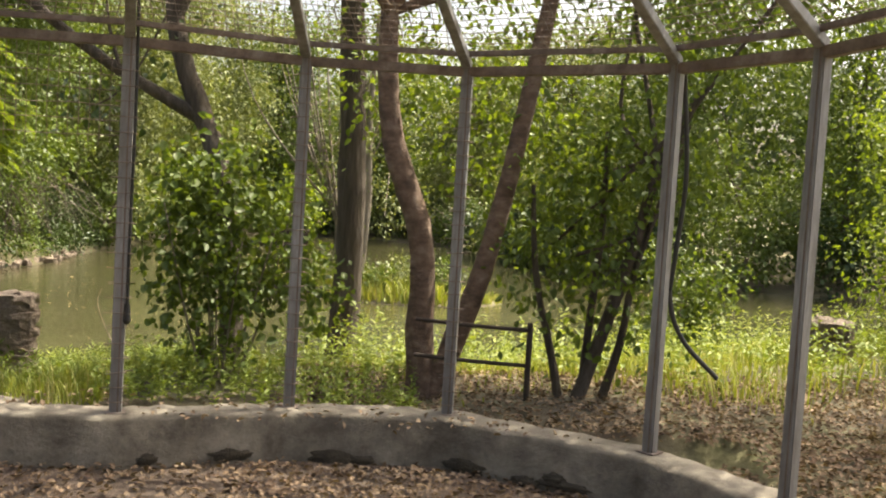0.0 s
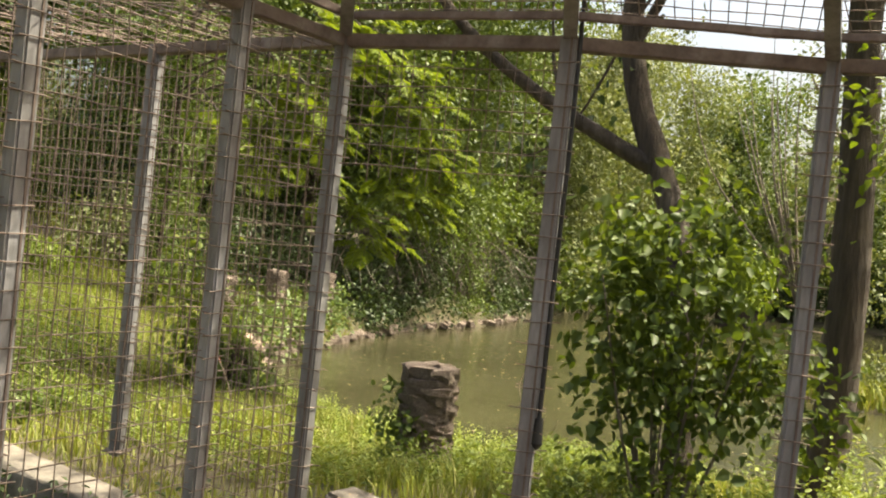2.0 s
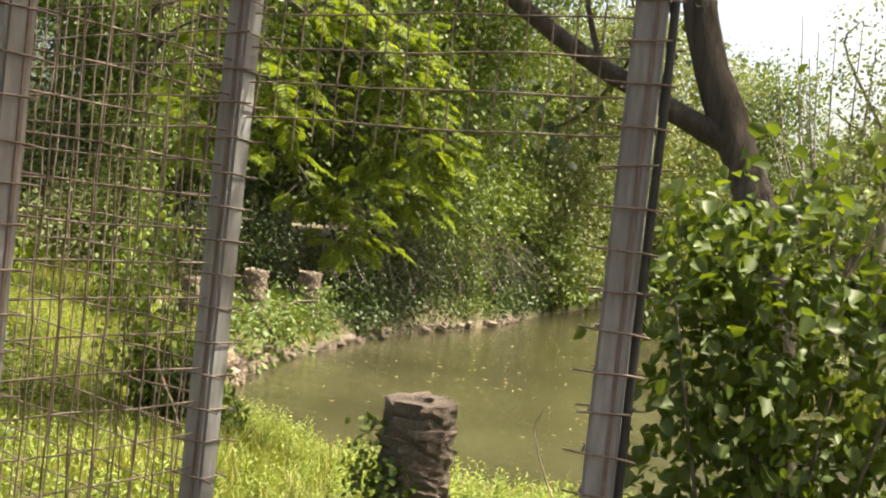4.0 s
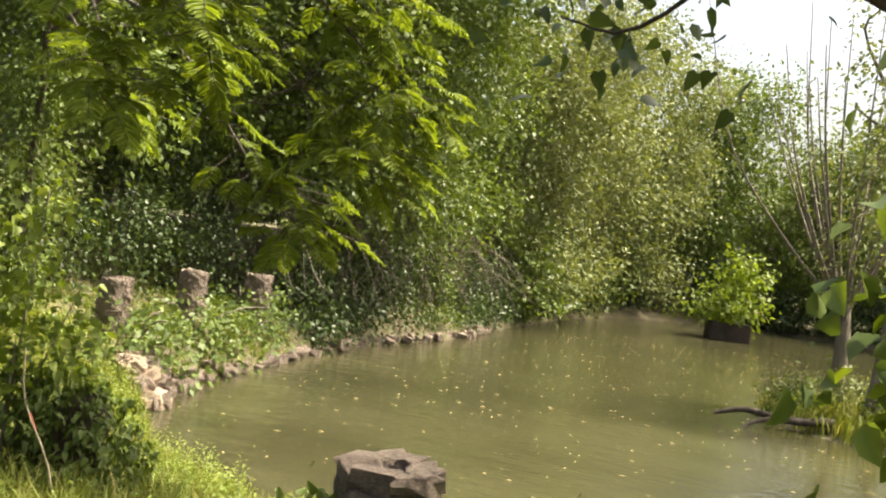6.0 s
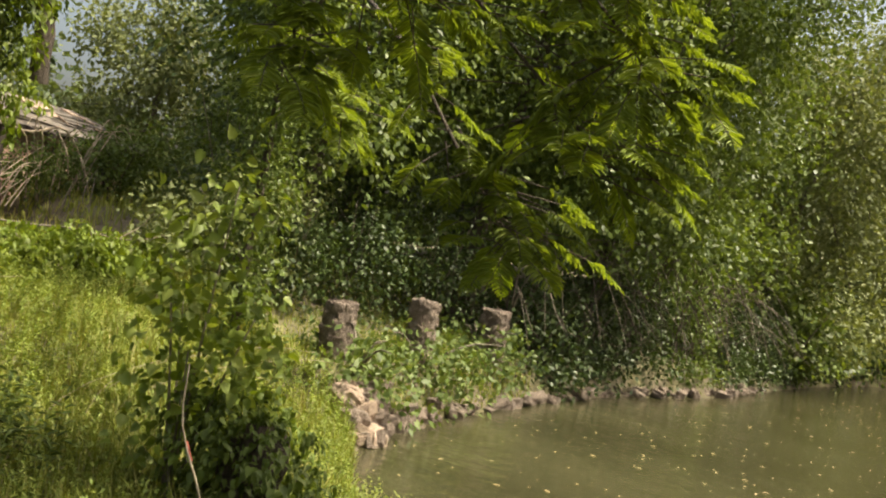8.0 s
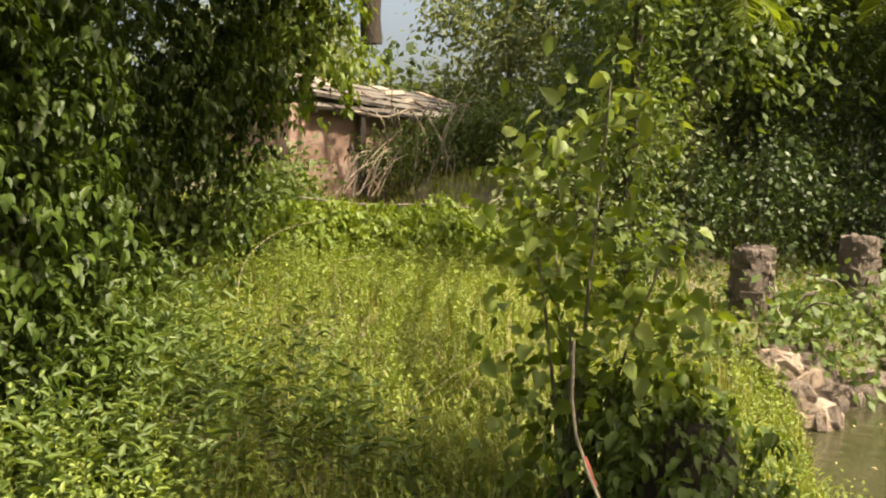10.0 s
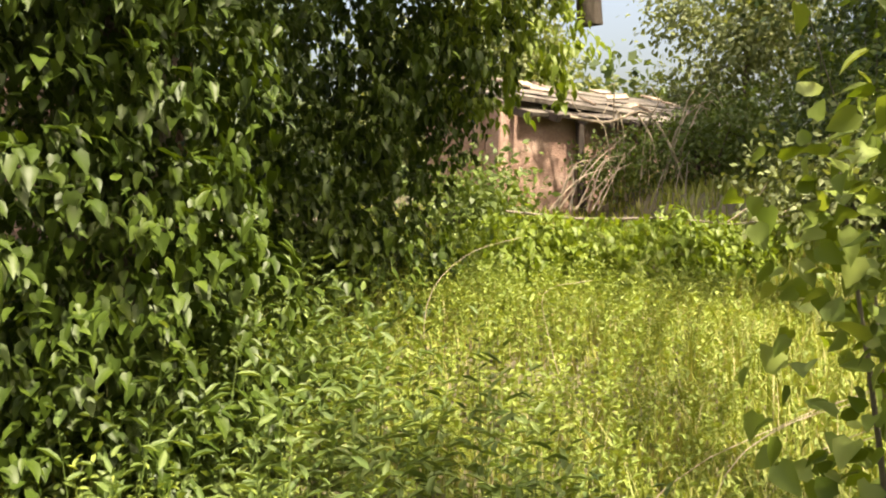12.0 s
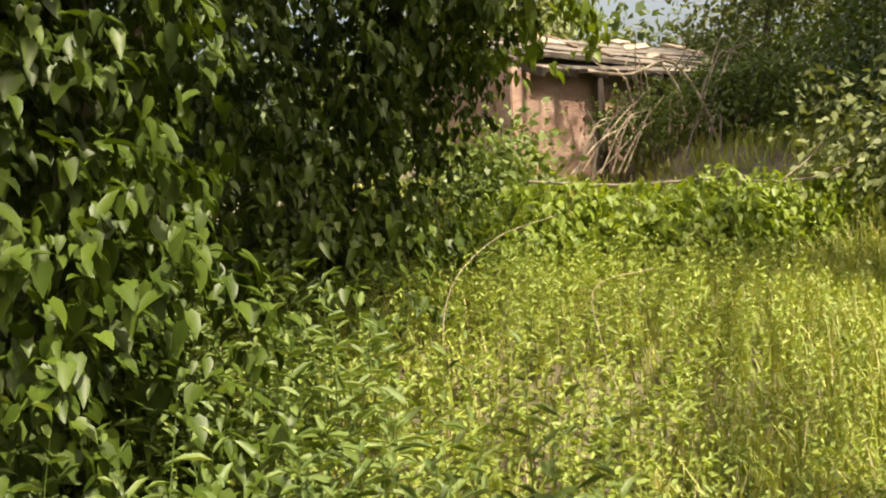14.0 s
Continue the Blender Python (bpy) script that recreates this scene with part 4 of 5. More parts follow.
for k in range(5):
    x, y = -2.4 + k * 0.7, 20.3 + 0.5 * math.sin(k * 2)
    b = thing("bush", "low brush at the water's edge", "bush", (x, y, gz(x, y)), "brush on the islet")
    tube("stem", [(0, 0, -0.05), (0.05, 0, 0.3), (0, 0.1, 0.7)], 0.02, 0.006, "bark_grey", b, 6, 5)
    foliage("foliage", [(0, 0, 0.35, 0.5, 0.5, 0.35)], 600, 0.09, (MID, PALE_L)[k % 2], b, 0.12, 10, "diamond")
lg = thing("driftwood", "dark fallen branch lying at the islet's edge", "branch", (-2.75, 19.3, WATER))
tube("branch", [(0.9, 0.4, 0.2), (0.3, 0.1, 0.16), (-0.3, 0.0, 0.22), (-0.7, -0.1, 0.1)], 0.07, 0.03, "bark", lg, 12, 7)
tube("branch", [(0.1, 0.05, 0.16), (-0.2, -0.2, 0.05), (-0.3, -0.3, -0.1)], 0.04, 0.02, "bark", lg, 8, 7)
# planted raft far out on the water
raft = thing("planter", "dark floating planter with a bright green bush", "planter", (-5.6, 36.6, WATER))
bevel_box("box", (1.3, 1.0, 0.7), "dark", raft, pose(0, 0, 0.22, 0, 0, 20), 0.06)
foliage("bush", [(0, 0, 1.2, 1.3, 1.1, 0.7), (0.2, 0, 2.2, 0.9, 0.8, 0.7), (-0.8, 0, 0.9, 0.8, 0.8, 0.5)], 1500, 0.2, LIME, raft, 0.2, 10, "diamond", label="lime green bush")

# far woods: one loose band of foliage all round, its unseen south added for reflections
pts = np.array([(-36, 8), (-36, 19), (-22, 27), (-19, 38), (-15, 50), (-4, 56), (8, 54), (13, 42), (22, 36), (32, 28), (32, 12), (26, 2), (24, -10), (8, -16), (-8, -16), (-22, -12), (-30, 0), (-36, 8)], float)
W = spline(pts, 400)
n = 130000
k = rng.integers(0, 400, n // 12)
cc = np.c_[W[k] + rng.normal(size=(n // 12, 2)) * 1.3, rng.uniform(0, 1, n // 12) ** 0.85 * (8.0 + 2.5 * np.sin(k * 0.31) + 1.5 * np.sin(k * 0.83)) * np.where((W[k, 0] < -24) & (W[k, 1] > 9) & (W[k, 1] < 27), 0.5, 1.0)]
C = np.repeat(cc, 12, 0) + rng.normal(size=(len(cc) * 12, 3)) * 0.42
N = rng.normal(size=C.shape) + (0, 0, 0.5)
L = 0.42 * rng.uniform(0.6, 1.2, len(C))
tagged(put("far_woods", mesh_np("far_woods", *leaf_data(C, rng.normal(size=C.shape), N, L, L * 0.7, "diamond"), "leaf_far")), "dense green woodland closing the view", "woods", kind="stuff")

# ---- mimosa boughs hanging over the path ----
def frond_data(o, d, length, pinnae=18):
    """One feathery frond: a stalk with paired narrow pinnae."""
    d = norm(np.asarray(d, float))
    s = norm(np.cross(d, (0, 0, 1)))
    up = np.cross(s, d)
    u = np.linspace(0.2, 1.0, pinnae)
    R = o + (u * length)[:, None] * d - (0.3 * length * u ** 2)[:, None] * np.array([0, 0, 1])
    C, D, L = [], [], []
    for k in range(pinnae):
        pl = length * 0.42 * math.sin(math.pi * (0.18 + 0.74 * u[k])) + 0.01
        for sd in (-1, 1):
            C.append(R[k]), D.append(d * 0.45 + sd * s * 0.9 + rng.normal(size=3) * 0.1 - (0, 0, 0.22)), L.append(pl)
    C.append(R[-1]), D.append(d - (0, 0, 0.5)), L.append(length * 0.2)
    L = np.array(L)
    return leaf_data(np.array(C), np.array(D), np.tile(up, (len(C), 1)) + rng.normal(size=(len(C), 3)) * 0.3, L, L * 0.12 + 0.004, "oval"), R


mim = thing("mimosa_tree", "mimosa with feathery lime green fronds hanging over the bank", "tree", (-9.6, 12.1, gz(-9.6, 12.1)))
o = np.array(mim.location)
tube("trunk", [(0, 0, -0.1), (-0.08, 0.05, 1.2), (0.05, 0.0, 2.4), (0.2, -0.15, 3.4), (0.5, -0.3, 4.4)], 0.05, 0.03, "bark", mim, 14, 9)
boughs = [[(-9.5, 12.0, 2.9), (-7.6, 11.0, 3.0), (-6.3, 10.4, 2.5), (-5.5, 10.3, 1.75), (-5.2, 10.32, 1.45), (-5.08, 10.36, 1.3)],
          [(-9.4, 11.95, 3.3), (-7.2, 10.8, 3.35), (-5.7, 10.1, 2.75), (-5.0, 10.1, 2.2), (-4.7, 10.2, 1.9), (-4.58, 10.26, 1.75)],
          [(-9.3, 11.9, 3.7), (-6.9, 10.8, 3.7), (-5.4, 10.2, 3.05), (-4.8, 10.2, 2.6), (-4.5, 10.28, 2.3), (-4.42, 10.3, 2.15)],
          [(-9.2, 11.85, 4.1), (-6.8, 10.6, 4.1), (-5.3, 10.0, 3.5), (-4.7, 10.0, 3.0), (-4.5, 10.1, 2.7)],
          [(-9.5, 12.0, 3.0), (-7.6, 10.6, 3.1), (-6.5, 9.7, 2.75), (-6.0, 9.4, 2.4), (-5.75, 9.25, 2.1), (-5.65, 9.2, 1.95)],
          [(-9.4, 11.95, 3.4), (-7.4, 10.4, 3.7), (-6.1, 9.5, 3.2), (-5.5, 9.25, 2.8), (-5.2, 9.2, 2.5), (-5.1, 9.3, 2.3)],
          [(-9.3, 11.9, 3.9), (-7.2, 10.4, 4.2), (-5.9, 9.6, 3.75), (-5.2, 9.4, 3.3), (-4.95, 9.4, 3.0)],
          [(-9.5, 12.0, 2.8), (-8.3, 11.1, 2.95), (-7.4, 10.6, 2.55), (-7.0, 10.5, 2.2), (-6.85, 10.5, 2.0)]]
fb = Bag()
for bgh in boughs:
    P = spline(np.array(bgh) - o, 26)
    sb = Bag()
    sb.add(*tube_data(P, np.linspace(0.019, 0.004, 26), 6, 0.05))
    for k in range(11, 26):
        for s in range(3):
            q = P[k] + rng.normal(size=3) * 0.05
            tan = norm(P[min(k + 1, 25)] - P[k - 1])
            d = tan * (0.6, 0.6, 0.3) + rng.normal(size=3) * (0.6, 0.6, 0.2) + (0.3, -0.1, 0.0)
            side = norm(d) * rng.uniform(0.05, 0.35)
            (v, f), R = frond_data(q + side, d, rng.uniform(0.18, 0.3))
            fb.add(v, f)
            sb.add(*tube_data(np.vstack([[q], R[::3]]), np.linspace(0.004, 0.0015, len(R[::3]) + 1), 4))
    put("bough", sb.mesh("bough", "bark", True), mim)
foliage("stem_leaves", [(0.0, 0.0, 0.7, 0.35, 0.35, 0.6), (0.0, 0.0, 1.7, 0.4, 0.4, 0.7), (0.1, -0.1, 2.7, 0.45, 0.45, 0.6), (0.4, -0.2, 3.9, 0.6, 0.6, 0.6)], 4600, 0.065, "leaf_mid", mim, 0.1, 6)
put("frond_foliage", fb.mesh("frond_foliage", "frond"), mim, "feathery lime green fronds")

# overhanging leafy sprays close to the opening, from the forked tree's side
spray = thing("leafy_branch", "drooping branch with large dark green leaves", "branch", (-1.55, 7.9, 2.9))
P1 = spline([(0.3, -0.2, 0.6), (-0.15, 0.0, 0.1), (-0.55, 0.1, -0.6), (-0.85, 0.15, -0.85), (-1.1, 0.2, -0.8)], 16)
put("twig", mesh_np("twig", *tube_data(P1, np.linspace(0.014, 0.004, 16), 6, 0.05), "bark", True), spray)
C = P1[rng.integers(3, 16, 130)] + rng.normal(size=(130, 3)) * (0.16, 0.16, 0.1)
D_ = rng.normal(size=C.shape) * 0.6 + (0, -0.1, -0.6)
L = 0.066 * rng.uniform(0.6, 1.2, len(C))
put("leaves", mesh_np("leaves", *leaf_data(C, D_, rng.normal(size=C.shape) * 0.5 + (0, -0.3, 0.7), L, L * 0.72, "heart"), "leaf_dark"), spray)

# ---- ivy stump and hazel sapling on the path's right ----
iv = thing("ivy_stump", "old stump smothered in glossy ivy at the bank", "ivy", (-6.15, 9.75, gz(-6.15, 9.75)))
tube("trunk", [(0, 0, -0.1), (0.02, 0, 0.3), (0.0, 0.03, 0.7)], 0.2, 0.16, "bark", iv, 8, 9, 0.1)


def ivy(name, blobs, n, size, mat, parent, inner=0.35):
    """Hanging ivy leaves over rounded masses, with leaves inside to close them."""
    B = np.asarray(blobs, float)
    ar = (B[:, 3] * B[:, 4] + B[:, 3] * B[:, 5] + B[:, 4] * B[:, 5])
    per = 7
    k = n // per
    b = rng.choice(len(B), k, p=ar / ar.sum())
    u = norm(rng.normal(size=(k, 3)))
    r = np.where(rng.random(k) < inner, rng.uniform(0.35, 0.88, k), rng.uniform(0.86, 1.14, k)) + 0.12 * np.sin(u[:, 0] * 7 + u[:, 2] * 9 + u[:, 1] * 5 + b)
    cc = B[b, :3] + u * B[b, 3:] * r[:, None]
    C = np.repeat(cc, per, 0) + rng.normal(size=(k * per, 3)) * size * 0.5
    out = np.repeat(u, per, 0)
    swing = rng.normal(size=C.shape)
    D = out * 0.35 + swing * 0.5 + (0, 0, -0.8)
    N = out * 0.7 + swing * 0.5 + rng.normal(size=C.shape) * 0.2 + (0, 0, 0.5)
    L = size * rng.uniform(0.5, 1.4, len(C))
    return put(name, mesh_np(name, *leaf_data(C, D, N, L, L * rng.uniform(0.45, 0.75, len(C)), "heart"), mat), parent)


ivy("foliage", [(0, 0, 0.3, 0.48, 0.42, 0.5), (0.12, -0.05, 0.05, 0.5, 0.45, 0.35), (-0.1, -0.1, 0.6, 0.35, 0.33, 0.25)], 6600, 0.05, "leaf_mid", iv)
hz = thing("hazel_sapling", "young hazel with broad toothed green leaves", "sapling", (-6.44, 9.45, gz(-6.44, 9.45)))
for q in ((0.05, 0.1, 1.9), (-0.2, -0.1, 1.5), (0.25, 0.25, 1.3), (-0.45, 0.2, 1.2), (0.2, -0.15, 1.0)):
    tube("stem", [(0, 0, -0.05), (q[0] * 0.4, q[1] * 0.4, q[2] * 0.5), q], 0.012, 0.004, "bark_grey", hz, 8, 6)
hz_lumps = [(0, 0, 0.85, 0.36, 0.34, 0.42), (-0.1, -0.05, 1.4, 0.26, 0.26, 0.36), (-0.12, 0, 0.5, 0.24, 0.24, 0.26), (0.25, 0.15, 0.98, 0.28, 0.28, 0.32), (0.02, 0.1, 1.75, 0.16, 0.16, 0.2), (-0.4, 0.15, 1.1, 0.18, 0.18, 0.16)]
foliage("foliage", hz_lumps, 520, 0.07, "herb", hz, 0.1, 4, "heart", 0.86, 0.6, 0.45)
foliage("young_leaves", hz_lumps, 360, 0.064, "leaf_lime", hz, 0.1, 3, "heart", 0.84, 0.35, 0.4)
stk = thing("red_tipped_stick", "pale bare stick with a red mark leaning on the ivy", "stick", (-5.72, 9.05, gz(-5.72, 9.05)))
shaft = tube("shaft", [(0.1, 0.13, -0.03), (0.06, 0.07, 0.35), (-0.1, 0.0, 0.7), (-0.2, 0.05, 0.98)], 0.007, 0.0045, "twig", stk, 10, 6)
M["red_paint"] = rough_mat("faded_red_paint", [(0.3, (0.35, 0.06, 0.04)), (0.7, (0.5, 0.12, 0.08))], 20, 60, 0.7, 0.2)
tube("red_band", [(-0.03, 0.03, 0.55), (-0.07, 0.013, 0.635)], 0.0085, 0.0085, "red_paint", shaft, 4, 6)

# ---- great ivy tree ----
it = thing("ivy_tree", "old tree completely overgrown with dark glossy ivy", "tree", (-8.9, 7.3, gz(-8.9, 7.3)))
o = np.array(it.location)
tube("trunk", [(0, 0, -0.2), (0.0, 0, 1.2), (-0.2, 0.2, 2.4), (-0.5, 0.4, 4.2)], 0.26, 0.18, "bark", it, 12, 10, 0.08)
tube("limb", [(-0.1, 0.1, 2.0), (-0.8, 0.9, 2.9), (-1.3, 1.8, 3.2)], 0.14, 0.06, "bark", it, 10, 8)


def shift(bl):
    return [(x - o[0], y - o[1], z - o[2], a, b, c) for x, y, z, a, b, c in bl]


ivy("near_ivy", shift([(-7.95, 7.0, 0.75, 0.75, 0.85, 1.25), (-7.85, 7.55, 0.35, 0.5, 0.45, 0.65), (-8.1, 6.9, 2.1, 0.95, 0.9, 0.8), (-8.25, 7.45, 1.6, 0.55, 0.55, 0.8), (-8.0, 7.0, -0.1, 0.8, 0.9, 0.5)]), 30000, 0.056, "leaf_ivy", it)
ivy("far_ivy", shift([(-10.0, 7.9, 1.7, 1.15, 0.95, 1.35), (-10.3, 8.9, 2.25, 0.85, 0.75, 1.0), (-9.3, 8.3, 3.6, 1.9, 1.7, 0.8), (-10.2, 7.4, 0.6, 1.1, 0.9, 0.9), (-10.2, 9.3, 2.9, 0.8, 0.7, 0.7), (-10.5, 8.9, 1.5, 0.6, 0.5, 0.6), (-9.9, 8.3, 0.45, 0.8, 0.6, 0.75), (-10.6, 8.6, 0.6, 0.7, 0.6, 0.7)]), 44000, 0.058, "leaf_ivy", it, 0.5)
# Same ivy in lime leaves: the sunlight on this edge is put into colour.
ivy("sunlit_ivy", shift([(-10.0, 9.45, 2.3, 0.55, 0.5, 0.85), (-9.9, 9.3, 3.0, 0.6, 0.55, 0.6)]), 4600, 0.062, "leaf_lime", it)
# Unseen leaf masses and a limb, added overhead to shade the ivy below.
ivy("canopy", shift([(-9.0, 8.3, 3.8, 1.2, 0.85, 0.5), (-9.7, 7.6, 3.9, 1.2, 1.0, 0.5), (-8.2, 8.5, 4.2, 1.0, 0.75, 0.4), (-8.2, 9.3, 4.3, 0.8, 0.5, 0.35)]), 26000, 0.085, "leaf_ivy", it)
ivy("overhang", shift([(-6.7, 7.9, 4.0, 0.9, 0.8, 0.35), (-7.3, 7.3, 4.1, 0.9, 0.9, 0.35)]), 2600, 0.075, "leaf_ivy", it)
tube("limb", [(0, 0, 2.8), (0.8, 0.2, 3.7), (1.6, 0.5, 4.1), (2.3, 0.7, 4.2)], 0.12, 0.03, "bark", it, 12, 8)
tube("broken_limb", [(-0.5, 0.4, 3.9), (-0.95, 1.6, 4.1), (-1.3, 2.5, 3.6), (-1.42, 2.74, 2.7), (-1.45, 2.8, 1.98)], 0.12, 0.085, "bark", it, 14, 9, 0.12, "dark broken limb with a ragged end")
# brick stub behind the ivy
bevel_box("brick_stub", (1.2, 0.25, 1.5), "plaster", None, pose(-10.3, 7.0, gz(-10.3, 7.0) + 0.7, 0, 0, 70), 0.02)
tagged(bpy.data.objects["brick_stub"], "stub of a red brick wall buried in ivy", "wall")

# ---- ruined shed ----
A_, B_ = np.array([-15.05, 11.25]), np.array([-17.0, 14.75])
sw = np.linalg.norm(B_ - A_)
yaw = math.degrees(math.atan2(*(B_ - A_)[::-1]))
z0 = gz(-15.5, 12) - 0.2
shed = thing("ruined_shed", "ruined shed with crumbling red walls and a collapsing plank roof", "shed", (A_[0], A_[1], z0))
shed.rotation_euler = (0, 0, radians(yaw))
H = 1.93 - z0


def wall_piece(x0, x1, zz0, zz1, th=0.24, y=0.0):
    bevel_box("wall", (x1 - x0, th, zz1 - zz0), "plaster", shed, pose((x0 + x1) / 2, y + th / 2, (zz0 + zz1) / 2), 0.012, label="red crumbling wall")


wx0, wx1, wz0, wz1 = 1.5, 2.25, H - 0.75, H - 0.14
wall_piece(-0.6, wx0, 0, H)
wall_piece(wx1, sw, 0, H)
wall_piece(wx0 + 0.003, wx1 - 0.003, 0, wz0)
wall_piece(wx0 + 0.003, wx1 - 0.003, wz1, H)
bevel_box("wall", (0.24, 0.8, H), "plaster", shed, pose(-0.47, 0.65, H / 2), 0.01)
bevel_box("wall", (0.24, 0.8, H), "plaster", shed, pose(sw - 0.12, 0.65, H / 2), 0.01)
bevel_box("wall", (sw + 0.6, 0.24, H), "plaster", shed, pose(sw / 2 - 0.3, 1.2, H / 2), 0.01)
bevel_box("lintel", (wx1 - wx0 + 0.3, 0.06, 0.09), "plaster", shed, pose((wx0 + wx1) / 2, -0.032, wz1 + 0.05), 0.01)
bevel_box("window_frame", (0.06, 0.1, wz1 - wz0), "old_wood", shed, pose(wx0 + 0.04, 0.1, (wz0 + wz1) / 2), 0.006)
bevel_box("window_frame", (0.06, 0.1, wz1 - wz0), "old_wood", shed, pose(wx1 - 0.04, 0.1, (wz0 + wz1) / 2), 0.006)
bevel_box("leaning_plank", (0.12, 0.05, 1.3), "dark", shed, pose(0.75, -0.08, H - 0.65, 4, -9, 0), 0.008, label="dark leaning plank")
for k in range(9):
    bevel_box("roof_board", (sw + rng.uniform(0.5, 1.2), 0.24, 0.045), "old_wood", shed, pose(sw / 2 - 0.1 + rng.normal() * 0.12, -0.08 + k * 0.15, H + 0.02 + k * 0.06 + rng.normal() * 0.015, 20 + rng.normal() * 2, rng.normal() * 1.2, rng.normal() * 1.5), 0.006, 0.004, "weathered grey board", 3)
for k in range(10):
    bevel_box("rafter_end", (0.08, 0.35, 0.09), "dark", shed, pose(-0.4 + k * (sw + 0.5) / 9, -0.12, H - 0.03, 18, 0, 0), 0.006)
for k in range(26):
    bevel_box("slate", (rng.uniform(0.18, 0.36), 0.22, 0.025), "stone_pale", shed, pose(rng.uniform(-0.6, sw + 0.3), rng.uniform(0.1, 1.0), H + 0.2 + rng.uniform(0, 0.24), 20 + rng.normal() * 6, rng.normal() * 6, rng.normal() * 25), 0.004)
# dead branches and vines against the shed
for k in range(5):
    x = 0.5 + rng.normal() * 0.35
    br = thing("dead_branch", "bare grey dead branch leaning on the shed", "branch", (A_[0] + 0.9 + rng.normal() * 0.2, A_[1] + 0.9 + rng.normal() * 0.5, z0 + 0.3), "dead branches by the shed")
    q = rng.uniform(-0.5, 0.5)
    tube("branch", [(0, 0, -0.1), (-0.2, 0.2 + q * 0.3, 0.5), (-0.5, 0.5 + q, rng.uniform(0.6, 0.9))], 0.012, 0.004, "bark_grey", br, 9, 5)
for k in range(9):
    br = thing("dead_branch", "pale dead stick fanned against the shed's foot", "branch", (A_[0] + 0.75 + rng.normal() * 0.1, A_[1] + 0.25 + rng.normal() * 0.15, z0 + 0.45), "dead branches by the shed")
    q = rng.uniform(0.2, 1.1)
    tube("branch", [(0, 0, -0.1), (-0.05, q * 0.45, 0.35 + 0.1 * rng.normal()), (-0.25, q, rng.uniform(0.4, 0.8))], 0.011, 0.005, "twig", br, 8, 5)
pole = thing("fallen_pole", "long grey fallen branch lying on the ivy hedge", "branch", (-11.35, 10.3, gz(-11.4, 11.0) + 0.46))
pole_shaft = tube("pole", [(0.1, -0.5, 0.08), (0.0, 0.2, 0.02), (-0.05, 0.9, 0.03), (-0.1, 1.5, -0.02), (-0.15, 2.1, 0.06)], 0.012, 0.006, "bark_grey", pole, 14, 6)
tube("twig", [(0.0, 1.4, 0.0), (0.05, 1.6, 0.16), (0.1, 1.7, 0.34)], 0.007, 0.003, "twig", pole_shaft, 6, 5)
tube("twig", [(-0.1, 1.7, 0.0), (0.0, 1.95, 0.1), (0.0, 2.2, 0.3)], 0.007, 0.003, "twig", pole_shaft, 6, 5)
vine = thing("dead_vine", "pale hanging vine looping down from the shed roof", "vine", (A_[0] + 0.3, A_[1] + 1.0, z0 + H))
tube("vine", [(-0.2, -0.6, -0.05), (0.0, -0.2, -0.12), (-0.1, 0.3, 0.02), (0.1, 0.55, -0.4), (0.2, 0.7, -0.9), (0.2, 0.95, -1.3)], 0.022, 0.012, "twig", vine, 20, 6)
tube("vine", [(-0.1, 0.2, 0.0), (0.1, 0.3, -0.3), (0.15, 0.35, -0.6)], 0.016, 0.01, "twig", vine, 10, 5)
# shrubs before the shed, and the ivy hedge
for x, y, r, hh, mat, n in ((-14.9, 13.4, 0.8, 0.9, "leaf_mid", 2600), (-14.2, 14.6, 1.1, 1.5, "leaf_mid", 3000), (-13.4, 10.2, 0.5, 0.5, "leaf_mid", 1400), (-12.3, 9.6, 0.6, 0.75, "leaf_mid", 2200), (-12.6, 15.6, 1.4, 2.4, "leaf_mid", 5200), (-13.4, 17.6, 1.5, 3.0, "leaf_mid", 4200),
                             (-11.6, 13.6, 0.9, 1.6, "leaf_pale", 3600), (-15.6, 15.6, 1.2, 2.0, "leaf_mid", 4200), (-11.3, 12.9, 1.0, 1.1, "leaf_pale", 5000), (-16.4, 17.2, 1.6, 2.6, "leaf_dark", 4600)):
    b = thing("bush", "tangled green bush beside the ruined shed", "bush", (x, y, gz(x, y)), "bushes by the shed")
    for k in range(6):
        q = rng.normal(size=2) * r * 0.5
        tube("stem", [(0, 0, -0.05), (q[0] * 0.4, q[1] * 0.4, hh * 0.4), (q[0] * 0.7, q[1] * 0.7, hh * 0.8)], 0.018, 0.005, "bark", b, 6, 5)
    foliage("foliage", [(0, 0, hh * 0.45, r, r, hh * 0.55), (0.2 * r, 0.3 * r, hh * 0.9, r * 0.7, r * 0.7, hh * 0.4)], n, 0.08, mat, b, 0.14, 8, "diamond")
hd = thing("ivy_hedge", "low wall thickly covered in sunlit ivy", "hedge", (-11.4, 11.0, gz(-11.4, 11.0)))
bevel_box("wall_core", (2.6, 0.25, 0.4), "stone", hd, pose(0, 0, 0.0, 0, 0, 98), 0.03)
B = [(math.cos(radians(98)) * s, math.sin(radians(98)) * s, 0.2 + 0.05 * math.sin(s * 5), 0.4, 0.42, 0.27) for s in np.linspace(-1.4, 1.4, 8)]
B += [(x + 0.32, y + 0.05, 0.02, 0.2, 0.4, 0.24) for x, y, *_ in B]
ivy("foliage", B, 11500, 0.066, "leaf_lime", hd)
